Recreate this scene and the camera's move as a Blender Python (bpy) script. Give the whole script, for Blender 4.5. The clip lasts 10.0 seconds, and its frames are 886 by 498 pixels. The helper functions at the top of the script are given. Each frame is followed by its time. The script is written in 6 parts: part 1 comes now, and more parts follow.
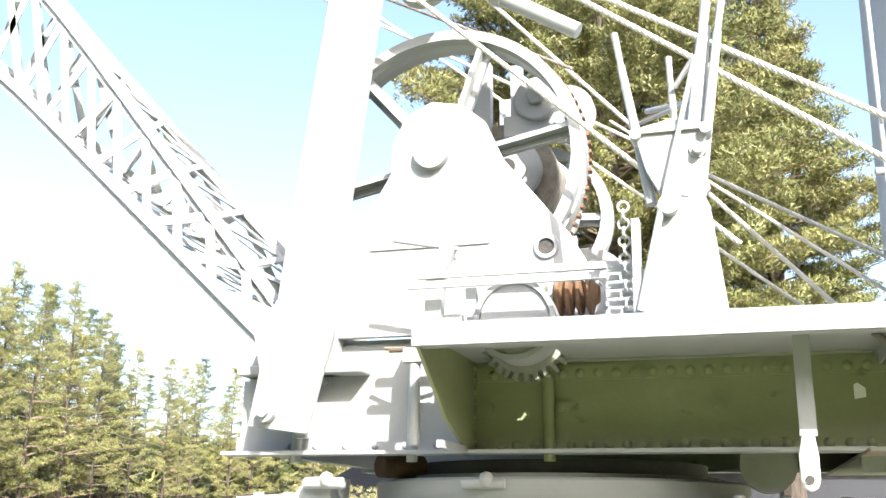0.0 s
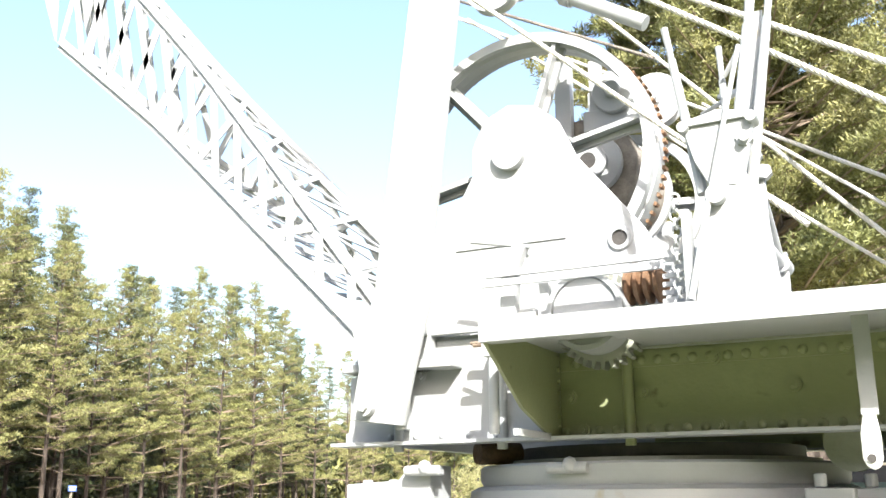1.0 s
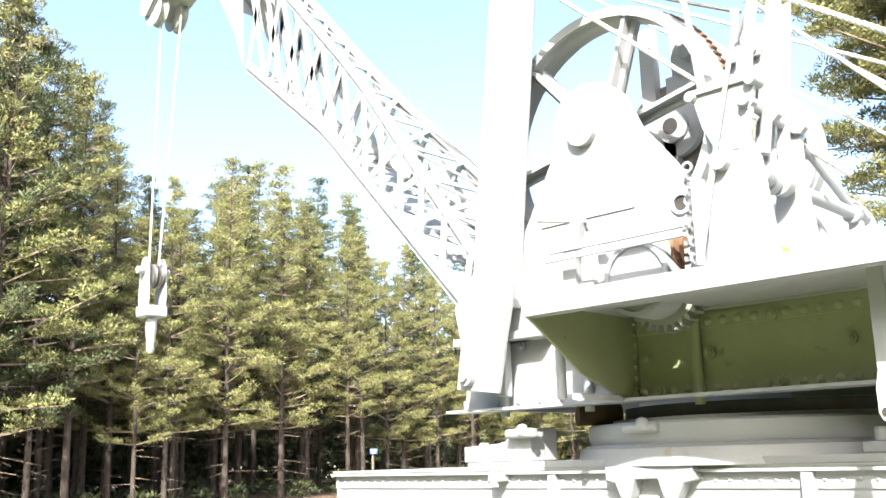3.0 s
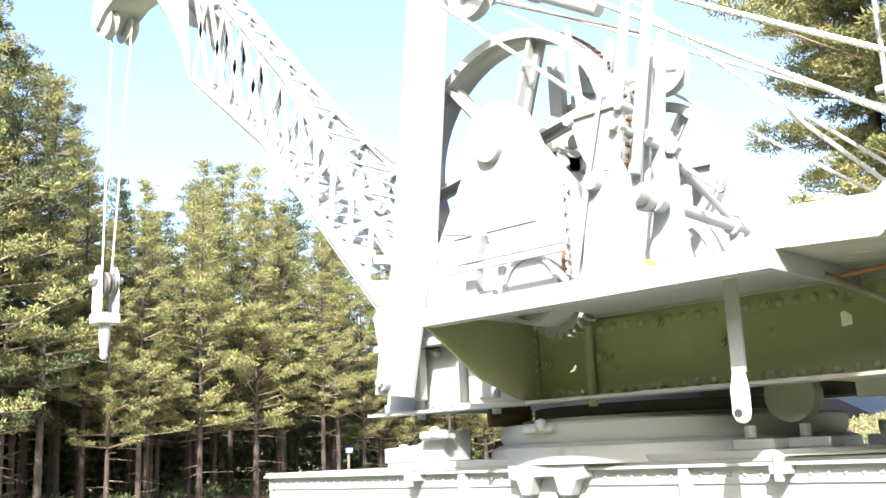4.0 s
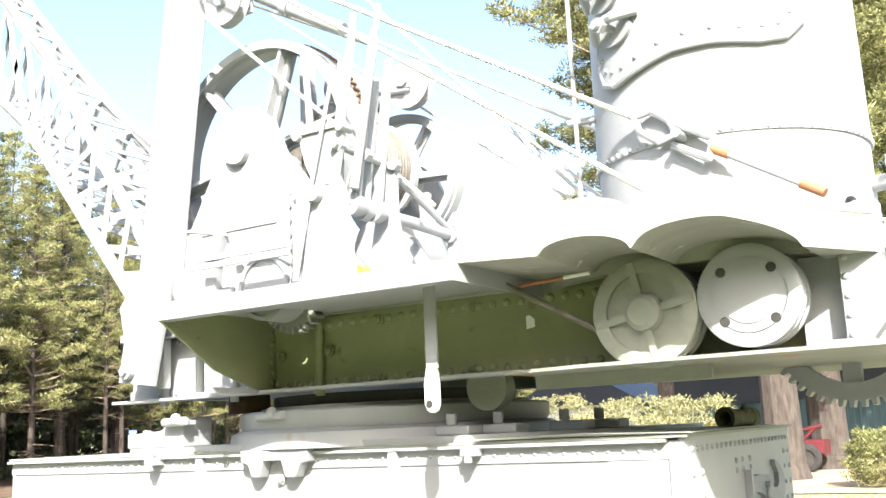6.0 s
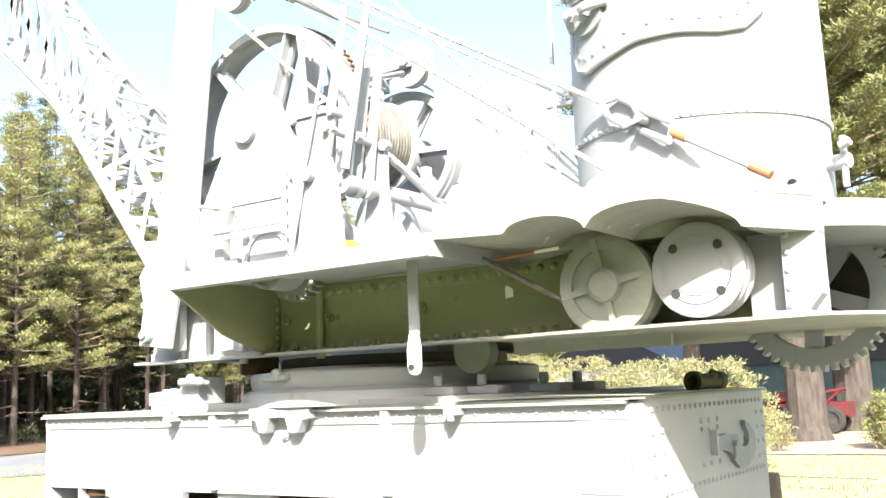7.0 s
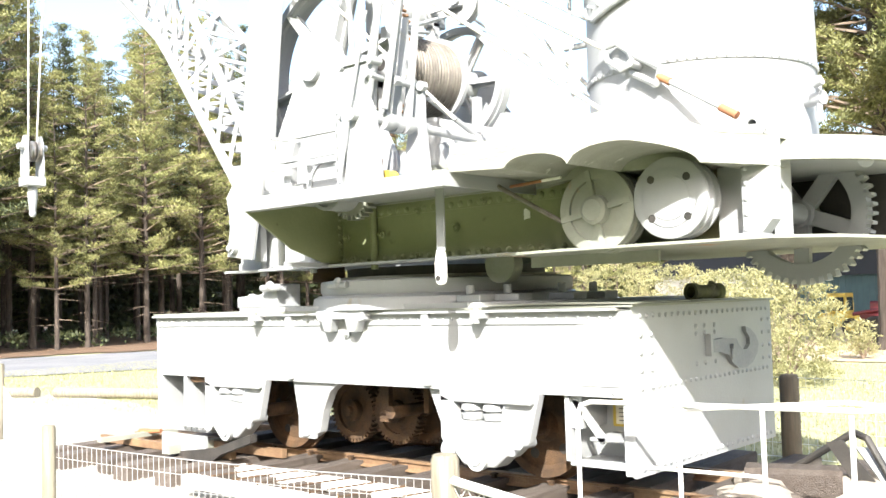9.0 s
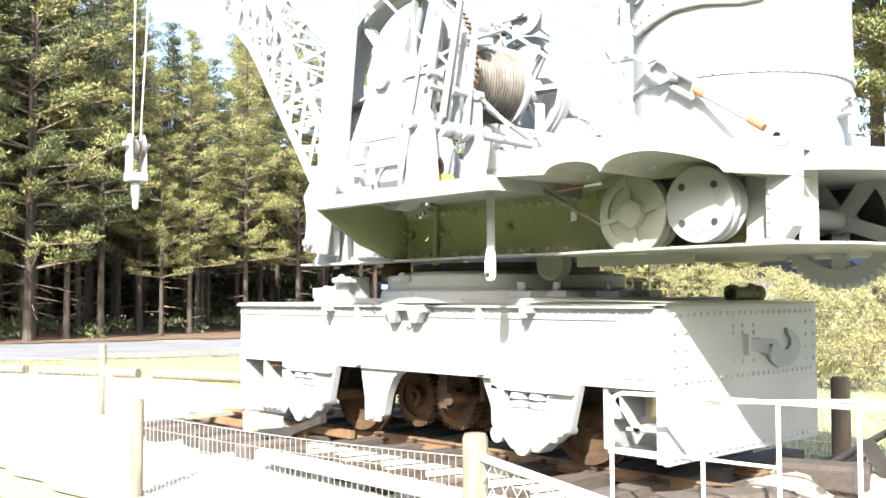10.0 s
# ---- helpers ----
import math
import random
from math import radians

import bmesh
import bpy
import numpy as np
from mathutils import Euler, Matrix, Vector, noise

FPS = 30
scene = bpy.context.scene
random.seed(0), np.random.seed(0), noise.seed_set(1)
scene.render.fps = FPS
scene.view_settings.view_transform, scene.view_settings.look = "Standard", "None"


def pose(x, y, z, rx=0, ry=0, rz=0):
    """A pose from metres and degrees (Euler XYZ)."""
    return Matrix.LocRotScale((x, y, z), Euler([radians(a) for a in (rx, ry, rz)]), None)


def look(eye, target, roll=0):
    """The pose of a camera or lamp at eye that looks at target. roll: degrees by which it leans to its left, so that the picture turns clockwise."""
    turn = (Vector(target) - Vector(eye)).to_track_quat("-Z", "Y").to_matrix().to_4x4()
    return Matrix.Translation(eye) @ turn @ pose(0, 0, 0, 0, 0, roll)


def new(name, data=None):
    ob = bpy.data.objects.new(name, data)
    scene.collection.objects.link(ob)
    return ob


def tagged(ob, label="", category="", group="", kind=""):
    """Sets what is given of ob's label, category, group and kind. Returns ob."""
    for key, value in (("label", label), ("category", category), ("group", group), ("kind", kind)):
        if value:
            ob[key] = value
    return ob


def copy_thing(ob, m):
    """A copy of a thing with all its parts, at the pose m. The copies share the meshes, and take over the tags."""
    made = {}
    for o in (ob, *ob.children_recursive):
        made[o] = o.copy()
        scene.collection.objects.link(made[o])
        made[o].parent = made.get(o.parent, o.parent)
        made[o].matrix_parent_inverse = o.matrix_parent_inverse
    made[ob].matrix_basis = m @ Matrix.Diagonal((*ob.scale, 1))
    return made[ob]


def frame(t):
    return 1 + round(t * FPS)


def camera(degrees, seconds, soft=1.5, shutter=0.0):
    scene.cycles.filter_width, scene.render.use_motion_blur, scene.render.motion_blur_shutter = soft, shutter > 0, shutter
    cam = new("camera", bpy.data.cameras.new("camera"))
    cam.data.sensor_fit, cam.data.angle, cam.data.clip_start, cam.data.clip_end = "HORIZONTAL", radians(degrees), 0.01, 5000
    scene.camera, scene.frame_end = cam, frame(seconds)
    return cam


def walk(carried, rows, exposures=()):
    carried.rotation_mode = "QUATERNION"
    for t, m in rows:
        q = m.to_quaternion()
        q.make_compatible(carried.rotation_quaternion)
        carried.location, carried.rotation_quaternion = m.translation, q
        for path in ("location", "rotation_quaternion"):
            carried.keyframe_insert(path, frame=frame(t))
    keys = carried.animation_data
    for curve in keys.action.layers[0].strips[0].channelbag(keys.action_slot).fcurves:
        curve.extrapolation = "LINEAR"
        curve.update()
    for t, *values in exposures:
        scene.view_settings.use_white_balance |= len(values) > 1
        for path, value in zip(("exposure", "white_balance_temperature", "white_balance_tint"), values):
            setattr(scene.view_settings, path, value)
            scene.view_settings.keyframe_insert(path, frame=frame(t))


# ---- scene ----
cam = camera(48.8, 10.0)
PATH = [
    (0, (1.487, -5.718, 1.74), (0.925, -3.873, 2.269), 0.7),
    (0.5, (1.804, -5.792, 1.755), (1.09, -4.003, 2.295), 0.0),
    (1, (2.141, -5.841, 1.754), (1.257, -4.116, 2.249), -0.3),
    (1.5, (2.446, -5.753, 1.79), (1.302, -4.199, 2.315), 0.9),
    (2, (2.818, -5.715, 1.732), (1.581, -4.235, 2.262), -0.8),
    (2.5, (3.205, -5.579, 1.74), (1.881, -4.149, 2.19), -0.8),
    (3.8, (4.128, -5.42, 1.783), (2.734, -4.048, 2.2), -2.4),
    (4, (4.223, -5.402, 1.771), (2.88, -3.979, 2.187), -2.4),
    (4.5, (4.426, -5.314, 1.774), (3.192, -3.803, 2.214), -0.8),
    (5, (4.555, -5.289, 1.779), (3.418, -3.707, 2.228), 0.4),
    (5.5, (4.7, -5.421, 1.776), (3.715, -3.729, 2.187), -1.3),
    (5.7, (4.801, -5.497, 1.779), (3.806, -3.807, 2.173), -2.1),
    (6.8, (5.443, -5.68, 1.781), (4.324, -4.048, 2.072), -1.9),
    (7, (5.561, -5.778, 1.775), (4.448, -4.141, 2.061), -2.3),
    (7.5, (5.888, -5.907, 1.784), (4.698, -4.312, 1.977), -1.9),
    (8, (6.182, -6.005, 1.768), (4.862, -4.507, 1.877), -1.0),
    (8.5, (6.478, -6.129, 1.754), (5.166, -4.625, 1.889), -1.7),
    (9, (6.785, -6.266, 1.77), (5.466, -4.765, 1.872), -1.7),
    (9.5, (7.13, -6.291, 1.773), (5.702, -4.898, 1.913), -1.7),
    (10, (7.48, -6.446, 1.752), (6.018, -5.085, 1.849), -0.3),
]
walk(cam, [(t, look(eye, target, roll)) for t, eye, target, roll in PATH],
     exposures=[(0.0, 1.36), (10.0, 1.36)])

# ---- light ----
SUN = Vector((0.78, -1.12, 1.0)).normalized()
world = bpy.data.worlds.new("world")
scene.world = world
world.use_nodes = True
wn = world.node_tree.nodes
sky = wn.new("ShaderNodeTexSky")
sky.sky_type = "NISHITA"
sky.sun_disc = False
sky.sun_elevation = math.asin(SUN.z)
sky.sun_rotation = math.atan2(SUN.x, SUN.y)
sky.air_density, sky.dust_density, sky.ozone_density = 1.0, 3.6, 1.0
wn["Background"].inputs["Strength"].default_value = 0.2
world.node_tree.links.new(sky.outputs["Color"], wn["Background"].inputs["Color"])
sun = new("sun", bpy.data.lights.new("sun", "SUN"))
sun.data.energy, sun.data.angle, sun.data.color = 6.4, radians(0.5), (1.0, 0.97, 0.92)
sun.matrix_basis = look(SUN * 60, (0, 0, 0))


# ---- materials ----
def material(name, base, rough=0.6, metal=0.0, second=None, scale=3.0, fine=40.0, mix=0.5, bump=0.15, bump_scale=60.0,
             island=0.0, objvar=0.0, stain=None, stain_scale=1.2, stain_at=0.62, translucent=0.0, stretch=(1, 1, 1)):
    """A surface with two scales of colour variation, optional stains, relief and piece-to-piece change."""
    m = bpy.data.materials.new(name)
    m.use_nodes = True
    nt = m.node_tree
    n, l = nt.nodes, nt.links
    bsdf = n["Principled BSDF"]
    bsdf.inputs["Roughness"].default_value = rough
    bsdf.inputs["Metallic"].default_value = metal
    tc = n.new("ShaderNodeTexCoord")
    mp = n.new("ShaderNodeMapping")
    mp.inputs["Scale"].default_value = stretch
    l.new(tc.outputs["Object"], mp.inputs["Vector"])

    def tex(s, detail=6.0):
        t = n.new("ShaderNodeTexNoise")
        t.inputs["Scale"].default_value, t.inputs["Detail"].default_value = s, detail
        l.new(mp.outputs["Vector"], t.inputs["Vector"])
        return t.outputs["Fac"]

    def blend(fac, a, b, mode="MIX"):
        x = n.new("ShaderNodeMix")
        x.data_type, x.blend_type = "RGBA", mode
        for sock, v in ((x.inputs[0], fac), (x.inputs[6], a), (x.inputs[7], b)):
            if isinstance(v, bpy.types.NodeSocket):
                l.new(v, sock)
            else:
                sock.default_value = (*v, 1) if isinstance(v, tuple) else v
        return x.outputs[2]

    def ramp(fac, lo, hi):
        r = n.new("ShaderNodeMapRange")
        r.inputs[1].default_value, r.inputs[2].default_value = lo, hi
        l.new(fac, r.inputs[0])
        return r.outputs[0]

    second = second or tuple(c * 0.75 for c in base)
    col = blend(ramp(tex(scale), 0.35, 0.65), base, second)
    dark = tuple(c * (1 - mix * 0.6) for c in base)
    col = blend(ramp(tex(fine), 0.45, 0.75), col, blend(0.5, col, dark))
    if stain:
        col = blend(ramp(tex(stain_scale, 9.0), stain_at, stain_at + 0.07), col, stain)
    if island or objvar:
        src = n.new("ShaderNodeNewGeometry").outputs["Random Per Island"] if island else n.new("ShaderNodeObjectInfo").outputs["Random"]
        k = n.new("ShaderNodeMapRange")
        amount = island or objvar
        k.inputs[3].default_value, k.inputs[4].default_value = 1 - amount, 1 + amount
        l.new(src, k.inputs[0])
        hsv = n.new("ShaderNodeHueSaturation")
        l.new(k.outputs[0], hsv.inputs["Value"])
        l.new(col, hsv.inputs["Color"])
        col = hsv.outputs[0]
    l.new(col, bsdf.inputs["Base Color"])
    if bump:
        b = n.new("ShaderNodeBump")
        b.inputs["Strength"].default_value, b.inputs["Distance"].default_value = bump, 0.02
        l.new(tex(bump_scale), b.inputs["Height"])
        l.new(b.outputs["Normal"], bsdf.inputs["Normal"])
    if translucent:
        tr = n.new("ShaderNodeBsdfTranslucent")
        l.new(col, tr.inputs["Color"])
        ms = n.new("ShaderNodeMixShader")
        ms.inputs[0].default_value = translucent
        l.new(bsdf.outputs[0], ms.inputs[1])
        l.new(tr.outputs[0], ms.inputs[2])
        l.new(ms.outputs[0], n["Material Output"].inputs["Surface"])
    return m


PAINT = material("grey_paint", (0.318, 0.330, 0.338), 0.45, second=(0.280, 0.292, 0.292), scale=1.3, fine=22, mix=0.12, bump=0.12,
                 bump_scale=38, stain=(0.25, 0.225, 0.155), stain_scale=3.2, stain_at=0.69)
# Green bounce and shade under the platform, put into a copy of the paint.
SHADE_GREEN = material("shade_green_paint", (0.225, 0.248, 0.132), 0.5, second=(0.195, 0.21, 0.11), scale=1.6, fine=18, mix=0.25, bump=0.15,
                bump_scale=34, stain=(0.13, 0.115, 0.06), stain_scale=5.0, stain_at=0.66)
PAINT_OLD = material("flaking_grey_paint", (0.27, 0.28, 0.24), 0.6, second=(0.225, 0.235, 0.195), scale=2.5, fine=30, mix=0.3, bump=0.25,
                     bump_scale=30, stain=(0.30, 0.14, 0.06), stain_scale=2.6, stain_at=0.66)
FLAKY = material("weathered_flaking_paint", (0.285, 0.292, 0.25), 0.6, second=(0.235, 0.24, 0.20), scale=2.2, fine=26, mix=0.3, bump=0.5,
                 bump_scale=26, stain=(0.50, 0.49, 0.44), stain_scale=7.0, stain_at=0.64, stretch=(0.7, 2.2, 2.2))
RUST = material("rust", (0.050, 0.031, 0.018), 0.85, second=(0.105, 0.058, 0.026), scale=6, fine=60, mix=0.6, bump=0.5, bump_scale=50)
RUST_BRIGHT = material("orange_rust", (0.17, 0.105, 0.06), 0.8, second=(0.15, 0.075, 0.035), scale=9, fine=70, mix=0.4, bump=0.4, bump_scale=60)
# Near black: dark metal parts, and painted-in shade of holes and the tail cavity.
DARK = material("black_grease_and_shade", (0.025, 0.024, 0.022), 0.55, second=(0.05, 0.045, 0.04), scale=5, bump=0.2)
ROPE = material("galvanised_wire_rope", (0.56, 0.55, 0.50), 0.5, 0.25, second=(0.46, 0.44, 0.38), scale=8, fine=90, mix=0.4, bump=0.2, island=0.14)
HOOK_IRON = material("dull_blue_grey_iron", (0.22, 0.235, 0.25), 0.6, second=(0.26, 0.27, 0.275), scale=8, fine=50, mix=0.4, bump=0.2)
ROPE_DARK = material("greasy_wire_rope", (0.12, 0.108, 0.09), 0.6, 0.3, second=(0.19, 0.17, 0.145), scale=12, fine=80, mix=0.5, bump=0.3, island=0.2)
CHROME = material("bare_steel", (0.42, 0.42, 0.41), 0.35, 0.8, second=(0.33, 0.30, 0.27), scale=7, bump=0.1)
ORANGE = material("orange_primer", (0.36, 0.16, 0.065), 0.6, second=(0.27, 0.12, 0.06), scale=9, bump=0.1)
YELLOW = material("yellow_paint", (0.55, 0.40, 0.06), 0.55, second=(0.42, 0.29, 0.05), scale=6, bump=0.1)
PINE_WOOD = material("treated_pine", (0.25, 0.225, 0.17), 0.8, second=(0.15, 0.135, 0.10), scale=4, fine=60, mix=0.5, bump=0.5, bump_scale=22, stretch=(6, 6, 0.6))
POST_DARK = material("dark_timber_post", (0.17, 0.14, 0.10), 0.85, second=(0.11, 0.09, 0.07), scale=4, fine=60, bump=0.5, bump_scale=22, stretch=(6, 6, 0.6))
SLEEPER = material("weathered_sleeper", (0.105, 0.088, 0.075), 0.9, second=(0.075, 0.058, 0.046), scale=5, fine=50, mix=0.6, bump=0.8, bump_scale=20,
                   stretch=(5, 0.8, 5), objvar=0.25)
RAIL = material("rail_steel", (0.20, 0.12, 0.07), 0.6, 0.3, second=(0.28, 0.19, 0.11), scale=5, fine=50, bump=0.2)
WIRE = material("galvanised_mesh", (0.66, 0.67, 0.66), 0.45, 0.3, second=(0.55, 0.55, 0.53), scale=9, bump=0.0)
WHITE_PIPE = material("white_pipe_paint", (0.80, 0.80, 0.77), 0.4, second=(0.74, 0.74, 0.70), scale=5, fine=40, mix=0.15, bump=0.08,
                      stain=(0.55, 0.47, 0.33), stain_scale=9, stain_at=0.7)
GRASS = material("mown_grass", (0.30, 0.305, 0.165), 0.9, second=(0.34, 0.335, 0.19), scale=0.35, fine=9, mix=0.4, bump=0.7, bump_scale=16)
# Dark green chosen to lower and tint the light bounced under the platform.
BOUNCE_TURF = material("dark_bounce_turf", (0.075, 0.105, 0.012), 0.9, second=(0.105, 0.125, 0.02), scale=0.4, fine=9, mix=0.4, bump=0.7, bump_scale=16)
BLADES = material("grass_blades", (0.31, 0.315, 0.16), 0.8, second=(0.36, 0.35, 0.19), scale=0.6, fine=5, bump=0, island=0.3, translucent=0.3)
GRAVEL = material("pale_gravel", (0.34, 0.33, 0.29), 0.9, second=(0.28, 0.275, 0.23), scale=1.2, fine=55, mix=0.6, bump=0.9, bump_scale=70)
STONE = material("gravel_stone", (0.33, 0.315, 0.28), 0.85, second=(0.25, 0.235, 0.205), scale=4, bump=0.2, island=0.3)
ASPHALT = material("worn_asphalt", (0.15, 0.157, 0.17), 0.85, second=(0.20, 0.20, 0.205), scale=0.5, fine=20, mix=0.4, bump=0.4, bump_scale=60)
DUFF = material("needle_litter", (0.105, 0.062, 0.034), 0.95, second=(0.15, 0.095, 0.055), scale=0.5, fine=7, mix=0.6, bump=0.8, bump_scale=12)
DIRT = material("dry_earth", (0.42, 0.33, 0.22), 0.95, second=(0.34, 0.27, 0.18), scale=0.8, fine=10, mix=0.4, bump=0.6, bump_scale=18)
BARK = material("pine_bark", (0.045, 0.035, 0.028), 0.95, second=(0.085, 0.068, 0.054), scale=3, fine=18, mix=0.6, bump=1.0, bump_scale=9, stretch=(3, 3, 0.7))
BARK_PALE = material("pale_pine_bark", (0.085, 0.070, 0.058), 0.95, second=(0.040, 0.031, 0.025), scale=3, fine=14, mix=0.6, bump=1.0, bump_scale=7, stretch=(3, 3, 0.7))
TWIG = material("dead_twigs", (0.24, 0.19, 0.14), 0.95, second=(0.16, 0.12, 0.09), scale=3, bump=0)
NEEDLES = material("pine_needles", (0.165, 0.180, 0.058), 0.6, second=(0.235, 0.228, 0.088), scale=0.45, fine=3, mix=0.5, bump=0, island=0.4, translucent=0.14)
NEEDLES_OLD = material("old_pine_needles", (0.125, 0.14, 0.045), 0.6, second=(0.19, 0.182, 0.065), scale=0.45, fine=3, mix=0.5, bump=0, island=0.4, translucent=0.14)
# Darker needle copy that carries the forest's inner shade in its colour.
NEEDLES_SHADE = material("shade_dark_pine_needles", (0.052, 0.072, 0.030), 0.6, second=(0.090, 0.105, 0.038), scale=0.5, fine=3, mix=0.5, bump=0, island=0.4, translucent=0.12)
BUSH = material("yellow_green_foliage", (0.34, 0.32, 0.16), 0.7, second=(0.25, 0.25, 0.12), scale=1.5, fine=6, bump=0, island=0.3, translucent=0.35)
TEAL = material("teal_cladding", (0.075, 0.135, 0.145), 0.55, second=(0.06, 0.11, 0.12), scale=1.5, bump=0.05)
NAVY = material("dark_cladding", (0.018, 0.022, 0.032), 0.5, second=(0.025, 0.028, 0.036), scale=1.0, bump=0.05)
CREAM = material("cream_wall", (0.74, 0.72, 0.66), 0.7, second=(0.68, 0.66, 0.6), scale=1.0, bump=0.05)
RED = material("red_machine_paint", (0.12, 0.014, 0.018), 0.5, second=(0.08, 0.012, 0.015), scale=4, bump=0.05)
RUBBER = material("rubber", (0.02, 0.02, 0.02), 0.8, second=(0.035, 0.033, 0.03), scale=6, bump=0.2)
GLASS = material("dark_glass", (0.03, 0.035, 0.04), 0.08, bump=0)
SIGN_BLUE = material("blue_sign", (0.10, 0.20, 0.55), 0.4, bump=0)
PAPER = material("notice_paper", (0.66, 0.62, 0.48), 0.6, second=(0.58, 0.54, 0.42), scale=6, bump=0)
INK = material("faded_ink", (0.16, 0.15, 0.13), 0.7, bump=0)
MOSS = material("mossy_iron", (0.10, 0.115, 0.045), 0.9, second=(0.07, 0.07, 0.05), scale=6, bump=0.6, bump_scale=30)
BOULDER = material("grey_rock", (0.30, 0.27, 0.23), 0.9, second=(0.20, 0.18, 0.15), scale=4, fine=20, mix=0.5, bump=0.9, bump_scale=12)


# ---- mesh tools ----
class Build:
    """Gathers simple solids in one mesh."""

    def __init__(self):
        self.v, self.f = [], []

    def add(self, verts, faces):
        k = len(self.v)
        self.v += [tuple(p) for p in verts]
        self.f += [tuple(i + k for i in q) for q in faces]
        return self

    def box(self, x0, x1, y0, y1, z0, z1, m=None):
        p = [Vector((x, y, z)) for z in (z0, z1) for y in (y0, y1) for x in (x0, x1)]
        if m is not None:
            p = [m @ q for q in p]
        return self.add(p, [(0, 2, 3, 1), (4, 5, 7, 6), (0, 1, 5, 4), (2, 6, 7, 3), (0, 4, 6, 2), (1, 3, 7, 5)])

    def slab(self, x0, x1, y0, y1, z0, z1, c=0.012):
        """A box with chamfered long edges."""
        o = [(y0 + c, z0), (y1 - c, z0), (y1, z0 + c), (y1, z1 - c), (y1 - c, z1), (y0 + c, z1), (y0, z1 - c), (y0, z0 + c)]
        return self.add([(x, y, z) for x in (x0, x1) for y, z in o],
                        [tuple(range(7, -1, -1)), tuple(range(8, 16))] + [(i, (i + 1) % 8, 8 + (i + 1) % 8, 8 + i) for i in range(8)])

    def prism(self, outline, a0, a1, axis="y"):
        """An outline of (x, z), (y, z) or (x, y), counter-clockwise, pushed along the other axis."""
        put = {"y": lambda p, a: (p[0], a, p[1]), "x": lambda p, a: (a, p[0], p[1]), "z": lambda p, a: (p[0], p[1], a)}[axis]
        n = len(outline)
        v = [put(p, a) for a in (a0, a1) for p in outline]
        f = [tuple(range(n)), tuple(range(2 * n - 1, n - 1, -1))] + [(i, n + i, n + (i + 1) % n, (i + 1) % n) for i in range(n)]
        return self.add(v, f)

    def rod(self, p0, p1, r0, r1=None, seg=12, caps=True):
        p0, p1 = Vector(p0), Vector(p1)
        r1 = r0 if r1 is None else r1
        d = (p1 - p0).normalized()
        a = d.orthogonal().normalized()
        b = d.cross(a)
        v = [p + (a * math.cos(2 * math.pi * i / seg) + b * math.sin(2 * math.pi * i / seg)) * r for p, r in ((p0, r0), (p1, r1)) for i in range(seg)]
        f = [(i, (i + 1) % seg, seg + (i + 1) % seg, seg + i) for i in range(seg)]
        if caps:
            f += [tuple(range(seg - 1, -1, -1)), tuple(range(seg, 2 * seg))]
        return self.add(v, f)

    def pipe(self, pts, r, seg=10):
        pts = [Vector(p) for p in pts]
        for a, b in zip(pts, pts[1:]):
            self.rod(a, b, r, seg=seg)
        for p in pts[1:-1]:
            self.ball(p, r * 1.001, seg)
        return self

    def ball(self, c, r, seg=10, flat=1.0):
        c = Vector(c)
        rows = max(4, seg // 2)
        v, f = [], []
        for j in range(rows + 1):
            th = math.pi * j / rows
            for i in range(seg):
                ph = 2 * math.pi * i / seg
                v.append(c + Vector((math.sin(th) * math.cos(ph), math.sin(th) * math.sin(ph) * flat, math.cos(th))) * r)
        for j in range(rows):
            for i in range(seg):
                f.append((j * seg + i, (j + 1) * seg + i, (j + 1) * seg + (i + 1) % seg, j * seg + (i + 1) % seg))
        return self.add(v, f)

    def lathe(self, profile, centre, axis="y", seg=40):
        """A profile of (along, radius), closed on itself, turned about an axis through centre."""
        cx, cy, cz = centre
        n = len(profile)
        v = []
        for i in range(seg):
            a = 2 * math.pi * i / seg
            c, s = math.cos(a), math.sin(a)
            for h, r in profile:
                v.append({"y": (cx + r * c, cy + h, cz + r * s), "z": (cx + r * c, cy + r * s, cz + h), "x": (cx + h, cy + r * c, cz + r * s)}[axis])
        f = [(i * n + j, i * n + (j + 1) % n, ((i + 1) % seg) * n + (j + 1) % n, ((i + 1) % seg) * n + j) for i in range(seg) for j in range(n)]
        return self.add(v, f)

    def mesh(self, name):
        me = bpy.data.meshes.new(name)
        me.from_pydata(self.v, [], self.f)
        bm = bmesh.new()
        bm.from_mesh(me)
        bmesh.ops.remove_doubles(bm, verts=bm.verts, dist=0.00001)
        bmesh.ops.recalc_face_normals(bm, faces=bm.faces)
        bm.to_mesh(me)
        bm.free()
        return me


def raw_mesh(name, verts, faces, mat):
    me = bpy.data.meshes.new(name)
    me.from_pydata(verts, [], faces)
    me.materials.append(mat)
    return me


def smooth_by_angle(me, degrees=35):
    me.polygons.foreach_set("use_smooth", [True] * len(me.polygons))
    me.set_sharp_from_angle(angle=radians(degrees))


def part(name, b, mat, parent=None, label="", bevel=0.0, smooth=True):
    """Links what b holds as one mesh, under a thing or a part."""
    me = b.mesh(name)
    me.materials.append(mat)
    if smooth:
        smooth_by_angle(me)
    ob = new(name, me)
    if parent is not None:
        ob.parent = parent
    if label:
        ob["label"] = label
    if bevel:
        mod = ob.modifiers.new("bevel", "BEVEL")
        mod.width, mod.segments, mod.limit_method, mod.angle_limit = bevel, 2, "ANGLE", radians(40)
    return ob


